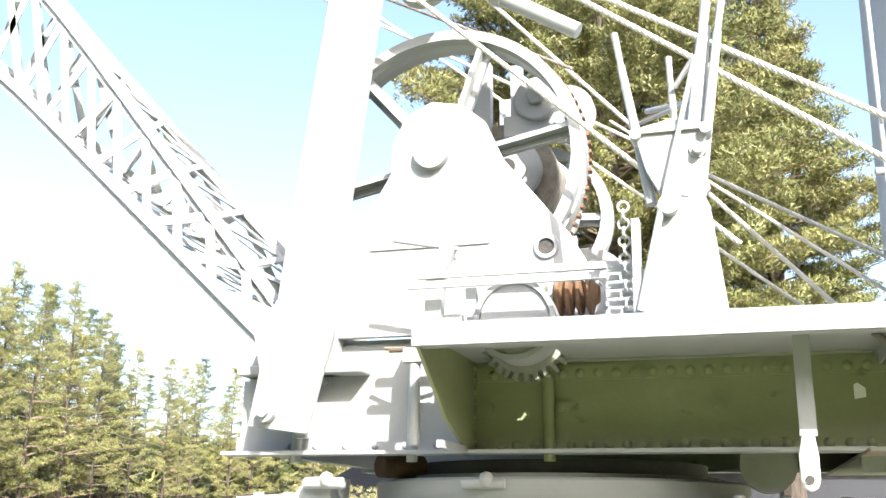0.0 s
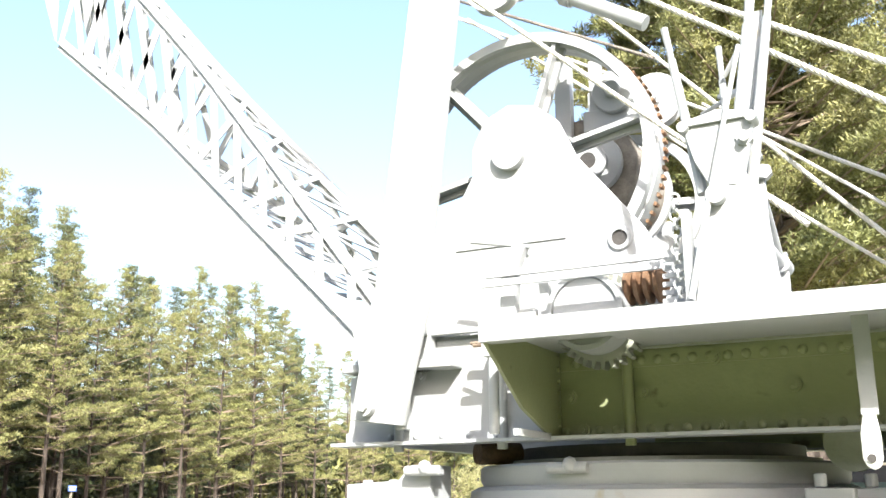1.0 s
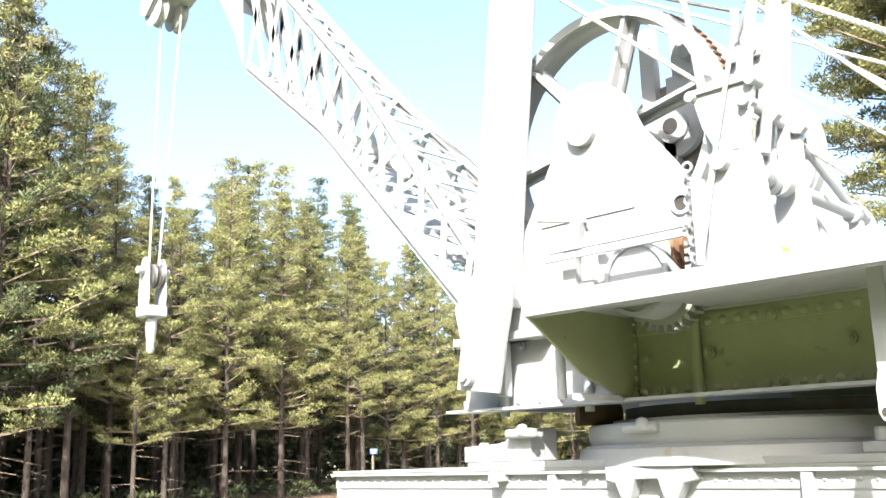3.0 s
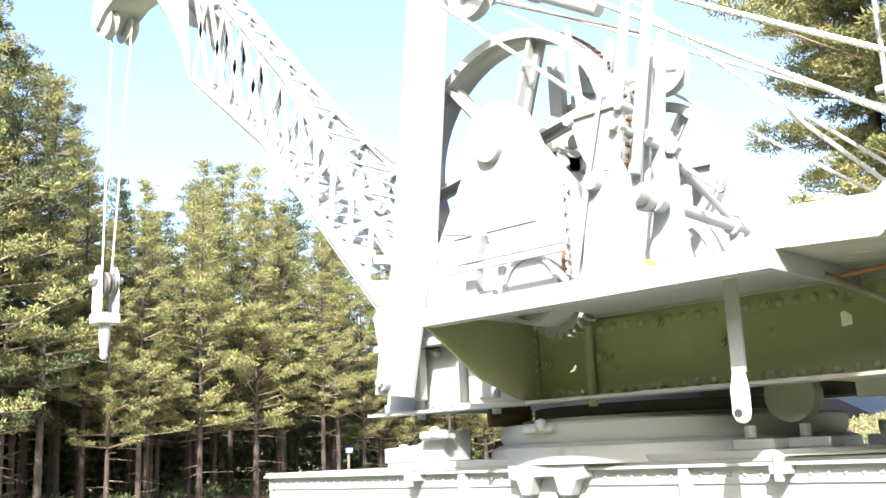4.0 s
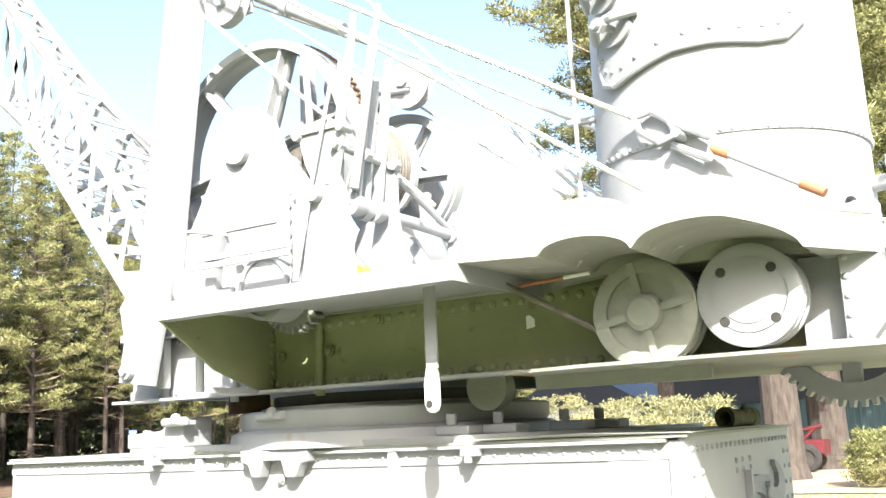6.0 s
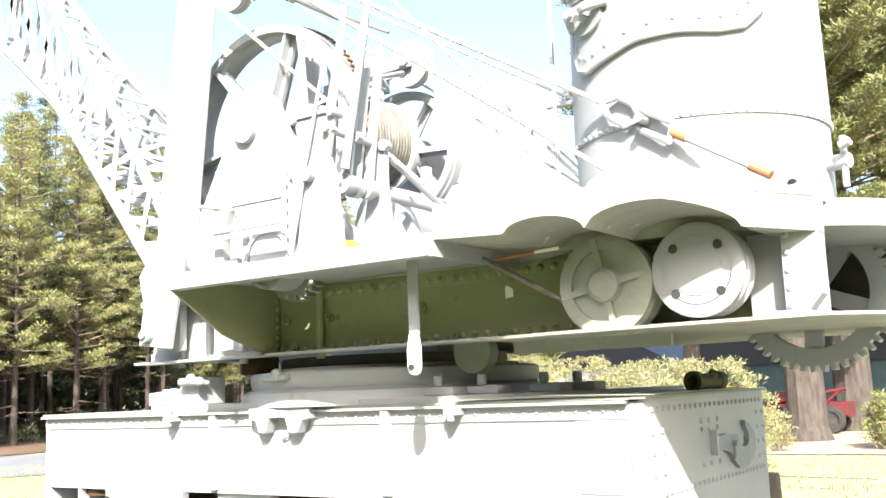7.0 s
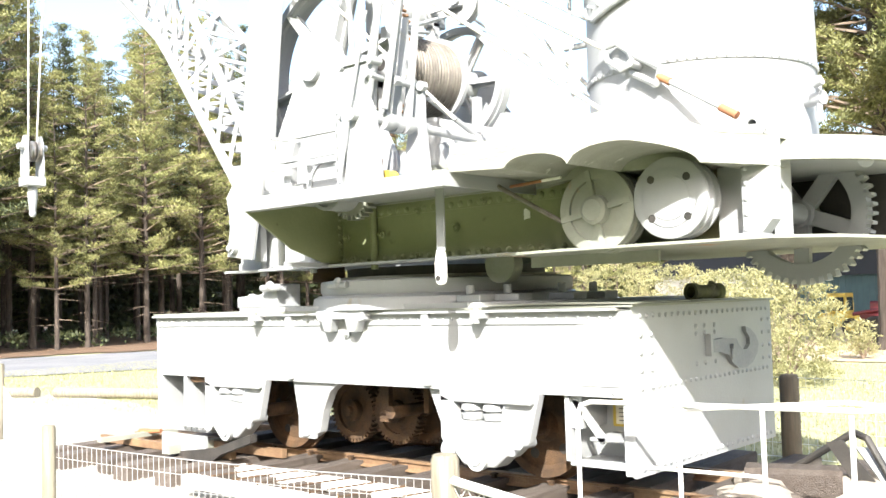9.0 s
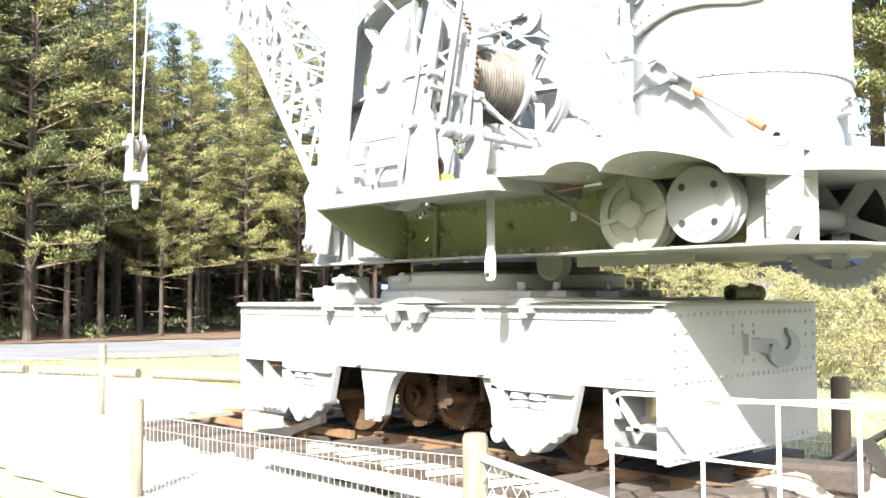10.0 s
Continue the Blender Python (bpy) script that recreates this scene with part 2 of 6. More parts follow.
def thing(name, label, category, group="", kind="", at=(0, 0, 0)):
    ob = tagged(new(name), label, category, group, kind)
    ob.location = at
    ob.empty_display_size = 0.1
    return ob


def under(me, name, parent, m):
    """One more object on a shared mesh, under parent."""
    ob = new(name, me)
    ob.parent = parent
    ob.matrix_basis = m
    return ob


def ring_rot(a):
    return Matrix.Rotation(a, 4, "Y")


# a domed rivet and a hexagonal bolt that face +z of their own
RIVET = Build().add(
    [(math.cos(i * math.pi / 4) * r, math.sin(i * math.pi / 4) * r, h) for r, h in ((0.019, 0.0), (0.014, 0.010)) for i in range(8)] + [(0, 0, 0.014)],
    [(i, (i + 1) % 8, 8 + (i + 1) % 8, 8 + i) for i in range(8)] + [(8 + i, 8 + (i + 1) % 8, 16) for i in range(8)]).mesh("rivet")
RIVET.materials.append(PAINT)
smooth_by_angle(RIVET, 60)
NUT = Build().rod((0, 0, 0), (0, 0, 0.012), 0.042, seg=14).rod((0, 0, 0.012), (0, 0, 0.036), 0.030, seg=6).rod((0, 0, 0.036), (0, 0, 0.05), 0.016, seg=8).mesh("bolt")
NUT.materials.append(PAINT)
smooth_by_angle(NUT)
# fastenings in the shade-coloured paint for the sheltered web
RIVET_SHADE_GREEN, NUT_SHADE_GREEN = RIVET.copy(), NUT.copy()
for me in (RIVET_SHADE_GREEN, NUT_SHADE_GREEN):
    me.materials[0] = SHADE_GREEN
TO_FRONT = Matrix.Rotation(radians(90), 4, "X")     # faces -y
TO_RIGHT = Matrix.Rotation(radians(90), 4, "Y")     # faces +x


def rivets(parent, places, turn, size=1.0, me=RIVET, name="rivet"):
    for p in places:
        under(me, name, parent, Matrix.Translation(p) @ turn @ Matrix.Scale(size, 4))


def run(a, b, n):
    a, b = Vector(a), Vector(b)
    return [a.lerp(b, i / (n - 1)) for i in range(n)]

# ---- the wagon of the crane ----
YC, WID = 1.21, 2.42        # centre line and width
wagon = thing("crane_wagon", "pale grey riveted four-wheeled crane wagon standing on rails", "rail wagon")


def side_outline():
    return [(-3.06, 1.0), (-1.1, 1.0), (-1.05, 1.02), (1.25, 1.02), (1.3, 1.0), (3.06, 1.0), (3.06, 1.66), (-3.06, 1.66)]


for y0, name in ((0.0, "side_girder"), (WID - 0.03, "side_girder")):
    girder = part(name, Build().prism(side_outline(), y0, y0 + 0.03), PAINT, wagon)
    near = y0 == 0.0
    s = -1 if near else 1
    ya = y0 if near else y0 + 0.03
    part("top_flange", Build().box(-3.12, 3.0, min(ya - s * 0.01, ya + s * 0.07), max(ya - s * 0.01, ya + s * 0.07), 1.648, 1.668)
         .box(-3.12, 3.0, min(ya - s * 0.01, ya + s * 0.014), max(ya - s * 0.01, ya + s * 0.014), 1.55, 1.65), PAINT, girder)
    part("bottom_angle", Build().box(-3.08, 3.0, min(ya - s * 0.01, ya + s * 0.012), max(ya - s * 0.01, ya + s * 0.012), 1.004, 1.075), PAINT, girder)
    if near:
        rivets(girder, run((-3.0, -0.014, 1.60), (2.92, -0.014, 1.60), 62), TO_FRONT, 0.8)
        rivets(girder, run((-3.0, -0.012, 1.035), (2.92, -0.012, 1.035), 30), TO_FRONT, 0.7)
        rivets(girder, run((-3.03, 0.0, 1.12), (-3.03, 0.0, 1.50), 5), TO_FRONT)
        for x in (-0.735, 1.085):
            part("stiffener", Build().box(x - 0.035, x + 0.035, -0.062, 0.01, 1.03, 1.645), PAINT, girder, bevel=0.006)
        # cast jack bracket at mid-length, with a hollow
        part("jack_bracket", Build().prism([(-0.24, 1.60), (-0.17, 1.585), (-0.13, 1.49), (-0.06, 1.49), (-0.02, 1.61), (0.15, 1.61), (0.19, 1.49), (0.28, 1.49), (0.33, 1.585), (0.40, 1.60), (0.40, 1.69), (-0.24, 1.69)], -0.12, -0.012)
             , PAINT, girder, bevel=0.01)
        rivets(girder, [(0.07, -0.012, 1.47)], TO_FRONT, 0.9, NUT, "bolt")
        rivets(girder, run((0.09, 0, 1.14), (0.09, 0, 1.36), 4), TO_FRONT)
        rivets(girder, run((2.70, 0.0, 1.10), (2.70, 0.0, 1.50), 5), TO_FRONT)
        part("splice_plate", Build().box(2.62, 2.99, -0.012, 0.0, 1.08, 1.545), PAINT, girder, bevel=0.003)
        for x in (-1.2, 1.72):
            part("lug", Build().box(x - 0.05, x + 0.05, -0.14, 0.0, 1.60, 1.66).rod((x, -0.12, 1.56), (x, -0.12, 1.70), 0.028), PAINT, girder, bevel=0.006)

# buffer beams: tall riveted end plates
for x, s in ((3.1, 1), (-3.1, -1)):
    xa, xb = (x - 0.03, x) if s > 0 else (x, x + 0.03)
    if s > 0:
        end = part("end_plate", Build().prism([(-0.02, 0.43), (WID + 0.02, 0.43), (WID + 0.02, 1.67), (-0.02, 1.67)], xa, xb, "x"), PAINT, wagon)
        rivets(end, run((x, 0.10, 1.60), (x, WID - 0.08, 1.60), 24), TO_RIGHT, 1.1)
        rivets(end, run((x, 0.08, 0.485), (x, WID - 0.08, 0.485), 24), TO_RIGHT, 1.2)
        rivets(end, run((x, 0.34, 1.07), (x, WID - 0.10, 1.07), 24), TO_RIGHT, 1.1)
        for y in (0.09, 0.25):
            rivets(end, run((x, y, 1.07), (x, y, 1.46), 4), TO_RIGHT, 1.25)
        for y in (WID - 0.04, WID - 0.18):
            rivets(end, run((x, y, 1.16), (x, y, 1.50), 4), TO_RIGHT, 1.1)
        rivets(end, [(x, y, z) for y in (0.97, 1.12, 1.30) for z in (1.49, 1.19, 1.43)], TO_RIGHT, 1.2)
        part("corner_angle", Build().box(3.004, 3.068, -0.018, 0.02, 0.44, 1.655), PAINT, end)
        # the draw hook, laid over to one side on its plate
        hook_shape = [(1.15, 1.37), (1.15, 1.27), (1.35, 1.26), (1.48, 1.23), (1.55, 1.16), (1.66, 1.11), (1.80, 1.10), (1.95, 1.14), (2.05, 1.22), (2.08, 1.30), (2.03, 1.37),
                      (1.93, 1.43), (1.83, 1.455), (1.84, 1.41), (1.90, 1.36), (1.90, 1.30), (1.84, 1.26), (1.74, 1.265), (1.68, 1.31), (1.64, 1.36), (1.40, 1.375)]
        hook = part("draw_hook", Build().prism([(y, z) for y, z in hook_shape], 3.10, 3.135, "x"), HOOK_IRON, wagon, "curled grey iron draw hook")
        part("hook_plate", Build().prism([(1.13, 1.24), (1.17, 1.24), (1.17, 1.42), (1.13, 1.42)], 3.09, 3.15, "x"), PAINT, hook)
        part("shackle_pin", Build().rod((3.12, 1.52, 1.30), (3.17, 1.52, 1.30), 0.022).rod((3.15, 1.52, 1.31), (3.15, 1.505, 1.19), 0.012), HOOK_IRON, hook)
    else:
        part("end_plate", Build().prism([(-0.02, 0.40), (WID + 0.02, 0.40), (WID + 0.02, 1.67), (-0.02, 1.67)], xa, xb, "x"), PAINT, wagon)

part("wagon_deck", Build().box(-3.12, 3.13, -0.05, WID + 0.05, 1.672, 1.69), PAINT_OLD, wagon)
part("warped_cover", Build().add([(1.75, -0.09, 1.70), (3.16, -0.06, 1.695), (3.16, 1.9, 1.70), (1.75, 1.9, 1.70), (1.75, -0.09, 1.707), (2.4, -0.1, 1.716), (3.16, -0.06, 1.702), (3.16, 1.9, 1.707), (1.75, 1.9, 1.707)],
     [(0, 1, 6, 5, 4), (1, 2, 7, 6), (2, 3, 8, 7), (3, 0, 4, 8), (4, 5, 6, 7, 8), (3, 2, 1, 0)]), PAINT_OLD, wagon, "warped cover sheet with rusty edge")

# outrigger pocket under the far end of the near girder
part("outrigger_pocket", Build().box(-3.07, -3.03, 0.0, 0.5, 0.40, 1.0).box(-2.62, -2.56, 0.0, 0.45, 0.42, 1.0).box(-3.07, -2.1, 0.46, 0.5, 0.42, 1.0).box(-3.07, -2.1, 0.0, 0.5, 0.40, 0.43), PAINT, wagon, bevel=0.006)
rivets(wagon, run((-2.55, -0.01, 0.47), (-2.12, -0.01, 0.47), 5), TO_FRONT, 1.2, NUT, "bolt")
part("corroded_corner", Build().prism([(-2.66, 0.99), (-2.50, 0.93), (-2.25, 0.94), (-2.15, 1.0)], 0.05, 0.09), RUST, wagon)

# axle guards with their springs and boxes
for x0 in (-1.75, 1.62):
    horn = part("axle_guard", Build().prism([(x0 - 0.37, 0.60), (x0 - 0.26, 0.47), (x0 + 0.40, 0.50), (x0 + 0.55, 0.62), (x0 + 0.66, 1.02), (x0 + 0.45, 1.02), (x0 + 0.42, 0.93), (x0 + 0.30, 0.90),
                                             (x0 + 0.28, 0.76), (x0 - 0.20, 0.76), (x0 - 0.22, 0.92), (x0 - 0.37, 0.98)], -0.07, 0.03), PAINT, wagon, bevel=0.014)
    part("guard_top", Build().box(x0 - 0.37, x0 + 0.42, -0.07, 0.03, 0.91, 1.02), PAINT, horn, bevel=0.01)
    for k in (-0.08, 0.15):
        part("rubber_spring", Build().lathe([(0, 0.0), (0, 0.10), (0.05, 0.115), (0.055, 0.085), (0.075, 0.085), (0.08, 0.115), (0.13, 0.10), (0.13, 0.0)], (x0 + k, 0.04, 0.77), "z", 18), PAINT, horn)
    # near-black sheet behind the springs
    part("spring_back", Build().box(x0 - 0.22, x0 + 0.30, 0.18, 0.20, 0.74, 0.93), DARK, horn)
    box = part("axle_box", Build().prism([(x0 - 0.10, 0.40), (x0 + 0.22, 0.40), (x0 + 0.36, 0.52), (x0 + 0.32, 0.70), (x0 - 0.16, 0.70), (x0 - 0.20, 0.50)], -0.10, 0.1), PAINT, horn, bevel=0.02)
    part("axle_cap", Build().rod((x0 + 0.07, -0.145, 0.47), (x0 + 0.07, -0.09, 0.47), 0.10, seg=20).rod((x0 + 0.07, -0.16, 0.47), (x0 + 0.07, -0.14, 0.47), 0.055), PAINT, box)
    part("oil_cap", Build().rod((x0 - 0.26, -0.11, 0.52), (x0 - 0.26, -0.06, 0.52), 0.075, seg=18), PAINT, horn)
    part("brake_stub", Build().rod((x0 + 0.5, -0.14, 0.62), (x0 + 0.5, 0.05, 0.62), 0.045), PAINT, horn)
    part("side_lug", Build().box(x0 + 0.36, x0 + 0.62, -0.13, -0.06, 0.92, 1.0), PAINT, horn, bevel=0.012)

# hanging bearing bracket for the travelling gears
bracket = part("gear_bracket", Build().prism([(-0.78, 1.02), (-0.70, 0.62), (-0.66, 0.52), (-0.52, 0.46), (-0.40, 0.52), (-0.34, 0.74), (-0.24, 0.92), (-0.08, 1.02)], 0.03, 0.14), PAINT, wagon, bevel=0.012)
part("bearing_cap", Build().rod((-0.54, -0.03, 0.56), (-0.54, 0.05, 0.56), 0.085, seg=18).box(-0.66, -0.42, -0.01, 0.035, 0.46, 0.70), PAINT, bracket, bevel=0.01)
part("second_bracket", Build().prism([(1.02, 1.02), (1.20, 0.60), (1.34, 0.58), (1.42, 1.02)], 0.05, 0.12), PAINT, wagon)


def spoked_wheel(cx, cy, cz, r, parent, name, mat, holes=5):
    """A dished railway wheel with a flange; round lightening holes are near-black discs that paint in their shade."""
    w = part(name, Build().lathe([(0.0, 0.09), (0.0, r - 0.11), (-0.035, r - 0.08), (-0.045, r - 0.01), (0.06, r), (0.065, r + 0.03), (0.095, r + 0.03), (0.10, r - 0.09), (0.05, r - 0.12), (0.05, 0.09)], (cx, cy, cz), "y", 48), mat, parent)
    part("hub", Build().lathe([(-0.06, 0.0), (-0.06, 0.10), (0.0, 0.14), (0.12, 0.14), (0.12, 0.0)], (cx, cy, cz), "y", 24), mat, w)
    for i in range(holes):
        a = 2 * math.pi * i / holes + 0.5
        part("wheel_hole", Build().rod((cx + 0.26 * math.cos(a), cy - 0.004, cz + 0.26 * math.sin(a)), (cx + 0.26 * math.cos(a), cy + 0.03, cz + 0.26 * math.sin(a)), 0.045, seg=14), DARK, w)
    return w


for x in (-1.45, 1.85):
    wheelset = part("axle", Build().rod((x, 0.2, 0.66), (x, WID - 0.2, 0.66), 0.07), RUST, wagon)
    spoked_wheel(x, 0.60, 0.66, 0.44, wheelset, "wheel", RUST)
    spoked_wheel(x, 1.72, 0.66, 0.44, wheelset, "wheel", RUST)


def gear_profile(r, teeth, depth):
    """Outline of a spur gear as (x, z)."""
    out = []
    for i in range(teeth):
        for k, rr in ((0.0, r), (0.28, r), (0.40, r + depth), (0.72, r + depth), (0.84, r)):
            a = 2 * math.pi * (i + k) / teeth
            out.append((rr * math.cos(a), rr * math.sin(a)))
    return out


def gear_ring(b, cx, cz, y0, y1, r, teeth, depth, inner):
    """Toothed rim with an open middle."""
    o = gear_profile(r, teeth, depth)
    n = len(o)
    inn = [(inner * x / math.hypot(x, z), inner * z / math.hypot(x, z)) for x, z in o]
    v = [(cx + x, y, cz + z) for y in (y0, y1) for ring in (o, inn) for x, z in ring]
    f = []
    for i in range(n):
        j = (i + 1) % n
        f += [(i, j, n + j, n + i), (2 * n + i, 3 * n + i, 3 * n + j, 2 * n + j), (i, 2 * n + i, 2 * n + j, j), (n + i, n + j, 3 * n + j, 3 * n + i)]
    return b.add(v, f)


def spur_gear(name, cx, cy, cz, r, teeth, width, mat, parent, spokes=0, depth=0.035, rim=0.07, label="", spoke_w=0.035):
    b = gear_ring(Build(), cx, cz, cy, cy + width, r, teeth, depth, r - rim)
    g = part(name, b, mat, parent, label)
    if spokes:
        s = Build()
        for i in range(spokes):
            m = Matrix.Translation((cx, cy + width * 0.5, cz)) @ ring_rot(2 * math.pi * i / spokes + 0.35)
            s.box(0.05, r - rim * 0.7, -width * 0.32, width * 0.32, -spoke_w, spoke_w, m)
        part("spokes", s, mat, g)
    else:
        part("gear_disc", Build().rod((cx, cy + width * 0.35, cz), (cx, cy + width * 0.65, cz), r - rim + 0.005, seg=40), mat, g)
    part("hub", Build().rod((cx, cy - 0.04, cz), (cx, cy + width + 0.04, cz), 0.11, seg=20).rod((cx, cy - 0.09, cz), (cx, cy + width + 0.05, cz), 0.055, seg=16), mat, g)
    return g


spur_gear("travel_gear", -0.60, 0.66, 0.66, 0.29, 40, 0.10, RUST, wagon)
spur_gear("travel_gear", 0.02, 0.66, 0.68, 0.29, 40, 0.10, RUST, wagon)
spur_gear("travel_gear", 0.10, 0.98, 0.72, 0.36, 44, 0.10, RUST, wagon)
part("gear_shaft", Build().rod((0.30, 0.3, 0.72), (0.30, 2.1, 0.72), 0.06).rod((0.0, 1.0, 0.74), (1.5, 1.0, 0.74), 0.055), RUST, wagon)
part("gear_yoke", Build().box(0.10, 0.22, 0.36, 0.42, 0.62, 1.02).box(0.5, 0.56, 0.55, 1.7, 0.70, 1.0), RUST, wagon)
for i in range(5):
    part("leaf_spring", Build().box(0.62 + i * 0.07, 0.66 + i * 0.07, 0.5, 0.9, 0.86, 0.98, Matrix.Rotation(0.0, 4, "Y")), RUST, wagon)
part("cross_member", Build().box(-2.2, -2.1, 0.05, WID - 0.05, 0.55, 1.6), PAINT, wagon)
part("cross_member", Build().box(2.5, 2.6, 0.05, WID - 0.05, 0.75, 1.6), PAINT, wagon)
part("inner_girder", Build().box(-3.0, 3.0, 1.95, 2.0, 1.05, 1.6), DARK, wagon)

# outrigger housing by the end plate, with a framed notice inside
house = part("outrigger_housing", Build().box(2.46, 2.50, 0.02, 0.42, 0.50, 1.0).box(2.50, 3.07, 0.40, 0.43, 0.50, 1.0).box(2.5, 3.07, 0.02, 0.40, 0.47, 0.50), PAINT, wagon)
part("gusset", Build().prism([(2.50, 0.96), (2.56, 0.96), (2.80, 0.68), (2.76, 0.64)], 0.05, 0.09), PAINT, house)
part("ledge", Build().box(2.66, 3.07, 0.05, 0.40, 0.66, 0.69), PAINT, house)
notice = part("notice_frame", Build().box(2.68, 3.05, 0.36, 0.395, 0.74, 0.96), YELLOW, house, "small framed yellow notice")
part("notice_sheet", Build().box(2.71, 3.03, 0.354, 0.36, 0.76, 0.94), PAPER, notice)
for i in range(5):
    part("writing_line", Build().box(2.74, 2.90 + 0.1 * (i % 2), 0.350, 0.354, 0.905 - i * 0.03, 0.913 - i * 0.03), INK, notice)

# ---- slewing ring between wagon and upper frame ----
ring = thing("slewing_ring", "pale grey cast slewing ring bolted on the wagon", "turntable")
part("ring_base", Build().lathe([(1.69, 0.9), (1.69, 1.36), (1.80, 1.34), (1.83, 1.28), (1.83, 0.9)], (0.25, YC, 0), "z", 72), PAINT, ring)
part("ring_path", Build().lathe([(1.83, 0.9), (1.83, 1.25), (1.87, 1.27), (1.955, 1.27), (1.97, 1.25), (1.97, 0.9)], (0.25, YC, 0), "z", 72), PAINT, ring)
part("roller_path", Build().lathe([(1.97, 0.8), (1.97, 1.10), (2.0, 1.10), (2.0, 0.8)], (0.25, YC, 0), "z", 64), PAINT_OLD, ring)
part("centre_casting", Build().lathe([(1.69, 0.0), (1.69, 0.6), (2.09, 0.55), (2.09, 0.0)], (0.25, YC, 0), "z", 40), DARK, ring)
part("bed_plate", Build().prism([(-1.55, -0.02), (1.55, -0.02), (2.2, 0.5), (2.45, 1.0), (2.45, 2.4), (-1.55, 2.4)], 1.692, 1.735, "z"), PAINT, ring)
for x, y in ((-1.45, 0.02), (-1.25, 0.03), (1.50, 0.05), (1.75, 0.25), (2.1, 0.55), (2.25, 0.8)):
    part("holding_lug", Build().box(x - 0.13, x + 0.13, y, y + 0.2, 1.735, 1.80).rod((x - 0.05, y + 0.09, 1.80), (x - 0.05, y + 0.09, 1.88), 0.04, seg=6), PAINT, ring, bevel=0.012)
for x in (-0.98, 0.02):
    part("clamp", Build().box(x - 0.10, x + 0.10, -0.10, 0.06, 1.90, 1.94).rod((x - 0.12, -0.08, 1.93), (x + 0.14, -0.08, 1.93), 0.035, seg=8).ball((x + 0.03, -0.09, 1.95), 0.05, 8), PAINT, ring, bevel=0.008)
part("front_step", Build().prism([(-1.60, 1.735), (-0.95, 1.735), (-0.95, 1.97), (-1.10, 1.97), (-1.20, 1.87), (-1.60, 1.85)], -0.01, 0.30), PAINT, ring, bevel=0.01)
part("roller", Build().rod((-0.75, 0.30, 2.05), (-0.55, 0.55, 2.05), 0.075, seg=20), RUST, ring, "brown rusty slewing roller")
part("roller", Build().rod((1.62, 0.34, 2.05), (1.62, 0.46, 2.05), 0.16, seg=24), PAINT_OLD, ring)
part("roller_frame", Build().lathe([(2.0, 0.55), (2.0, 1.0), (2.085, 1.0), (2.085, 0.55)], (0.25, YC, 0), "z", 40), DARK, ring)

# ---- upper frame: girders, platforms, tail ----
frame_up = thing("crane_upper_frame", "pale grey riveted upper frame of the crane with side platforms", "crane frame")
WEB = 0.085
for y, s in ((WEB, -1), (2 * YC - WEB, 1)):
    yw = sorted((y, y - s * 0.025))
    nose = part("girder_nose", Build().prism([(-1.66, 2.12), (-0.066, 2.12), (-0.066, 2.80), (-1.0, 2.80), (-1.1, 2.68), (-1.60, 2.60)], *yw), PAINT, frame_up)
    # Shade is coloured into this sheltered length; nose and tail keep plain paint.
    web = part("main_girder", Build().box(-0.066, 3.95, *yw, 2.12, 2.80), SHADE_GREEN, frame_up, "girder web with green shade put into its paint")
    part("girder_tail", Build().box(3.95, 4.06, *yw, 2.12, 2.80), PAINT, frame_up)
    ya, yb = sorted((y, y + s * 0.20))
    part("bottom_flange", Build().box(-1.67, 2.15, ya, yb, 2.10, 2.122), PAINT, web)
    ya, yb = sorted((y, y + s * 0.018))
    part("lower_angle", Build().box(-0.05, 3.95, ya, yb, 2.122, 2.20), SHADE_GREEN, web)
    part("nose_angle", Build().box(-1.66, -0.08, ya, yb, 2.122, 2.20), PAINT, nose)
    part("upper_angle", Build().box(-0.05, 3.95, ya, yb, 2.535, 2.625), SHADE_GREEN, web)
    if s < 0:
        f = WEB - 0.018
        rivets(web, run((-0.02, f, 2.155), (2.7, f, 2.155), 26), TO_FRONT, 1.6, RIVET_SHADE_GREEN)
        rivets(web, run((0.06, f, 2.575), (2.7, f, 2.575), 26), TO_FRONT, 1.6, RIVET_SHADE_GREEN)
        rivets(web, [(x, f, z) for x, z in ((0.10, 2.16), (0.93, 2.16), (1.66, 2.155), (0.93, 2.56), (1.68, 2.58), (0.02, 2.37), (0.48, 2.375), (1.37, 2.377))], TO_FRONT, 1.0, NUT_SHADE_GREEN, "bolt")
        rivets(nose, [(-1.40, f, 2.56), (-1.06, f, 2.57)], TO_FRONT, 1.0, NUT, "bolt")
        rivets(nose, run((-1.3, f, 2.16), (-0.3, f, 2.16), 6), TO_FRONT, 1.3)
        for x, side, mat in ((-1.22, nose, PAINT), (-0.45, nose, PAINT), (0.40, web, SHADE_GREEN)):
            part("stiffener", Build().rod((x, WEB - 0.04, 2.06), (x, WEB - 0.04, 2.66), 0.034, seg=14), mat, side)
        part("inspection_patch", Build().prism([(2.09, 2.39), (2.15, 2.40), (2.15, 2.45), (2.11, 2.48), (2.09, 2.47)], WEB - 0.006, WEB + 0.0), WHITE_PIPE, web, "bright white paint patch")

# the step-shaped front box under the platform's end
part("front_beam", Build().box(-1.652, -1.55, WEB + 0.02, 2 * YC - WEB - 0.02, 2.13, 2.59), PAINT, frame_up)
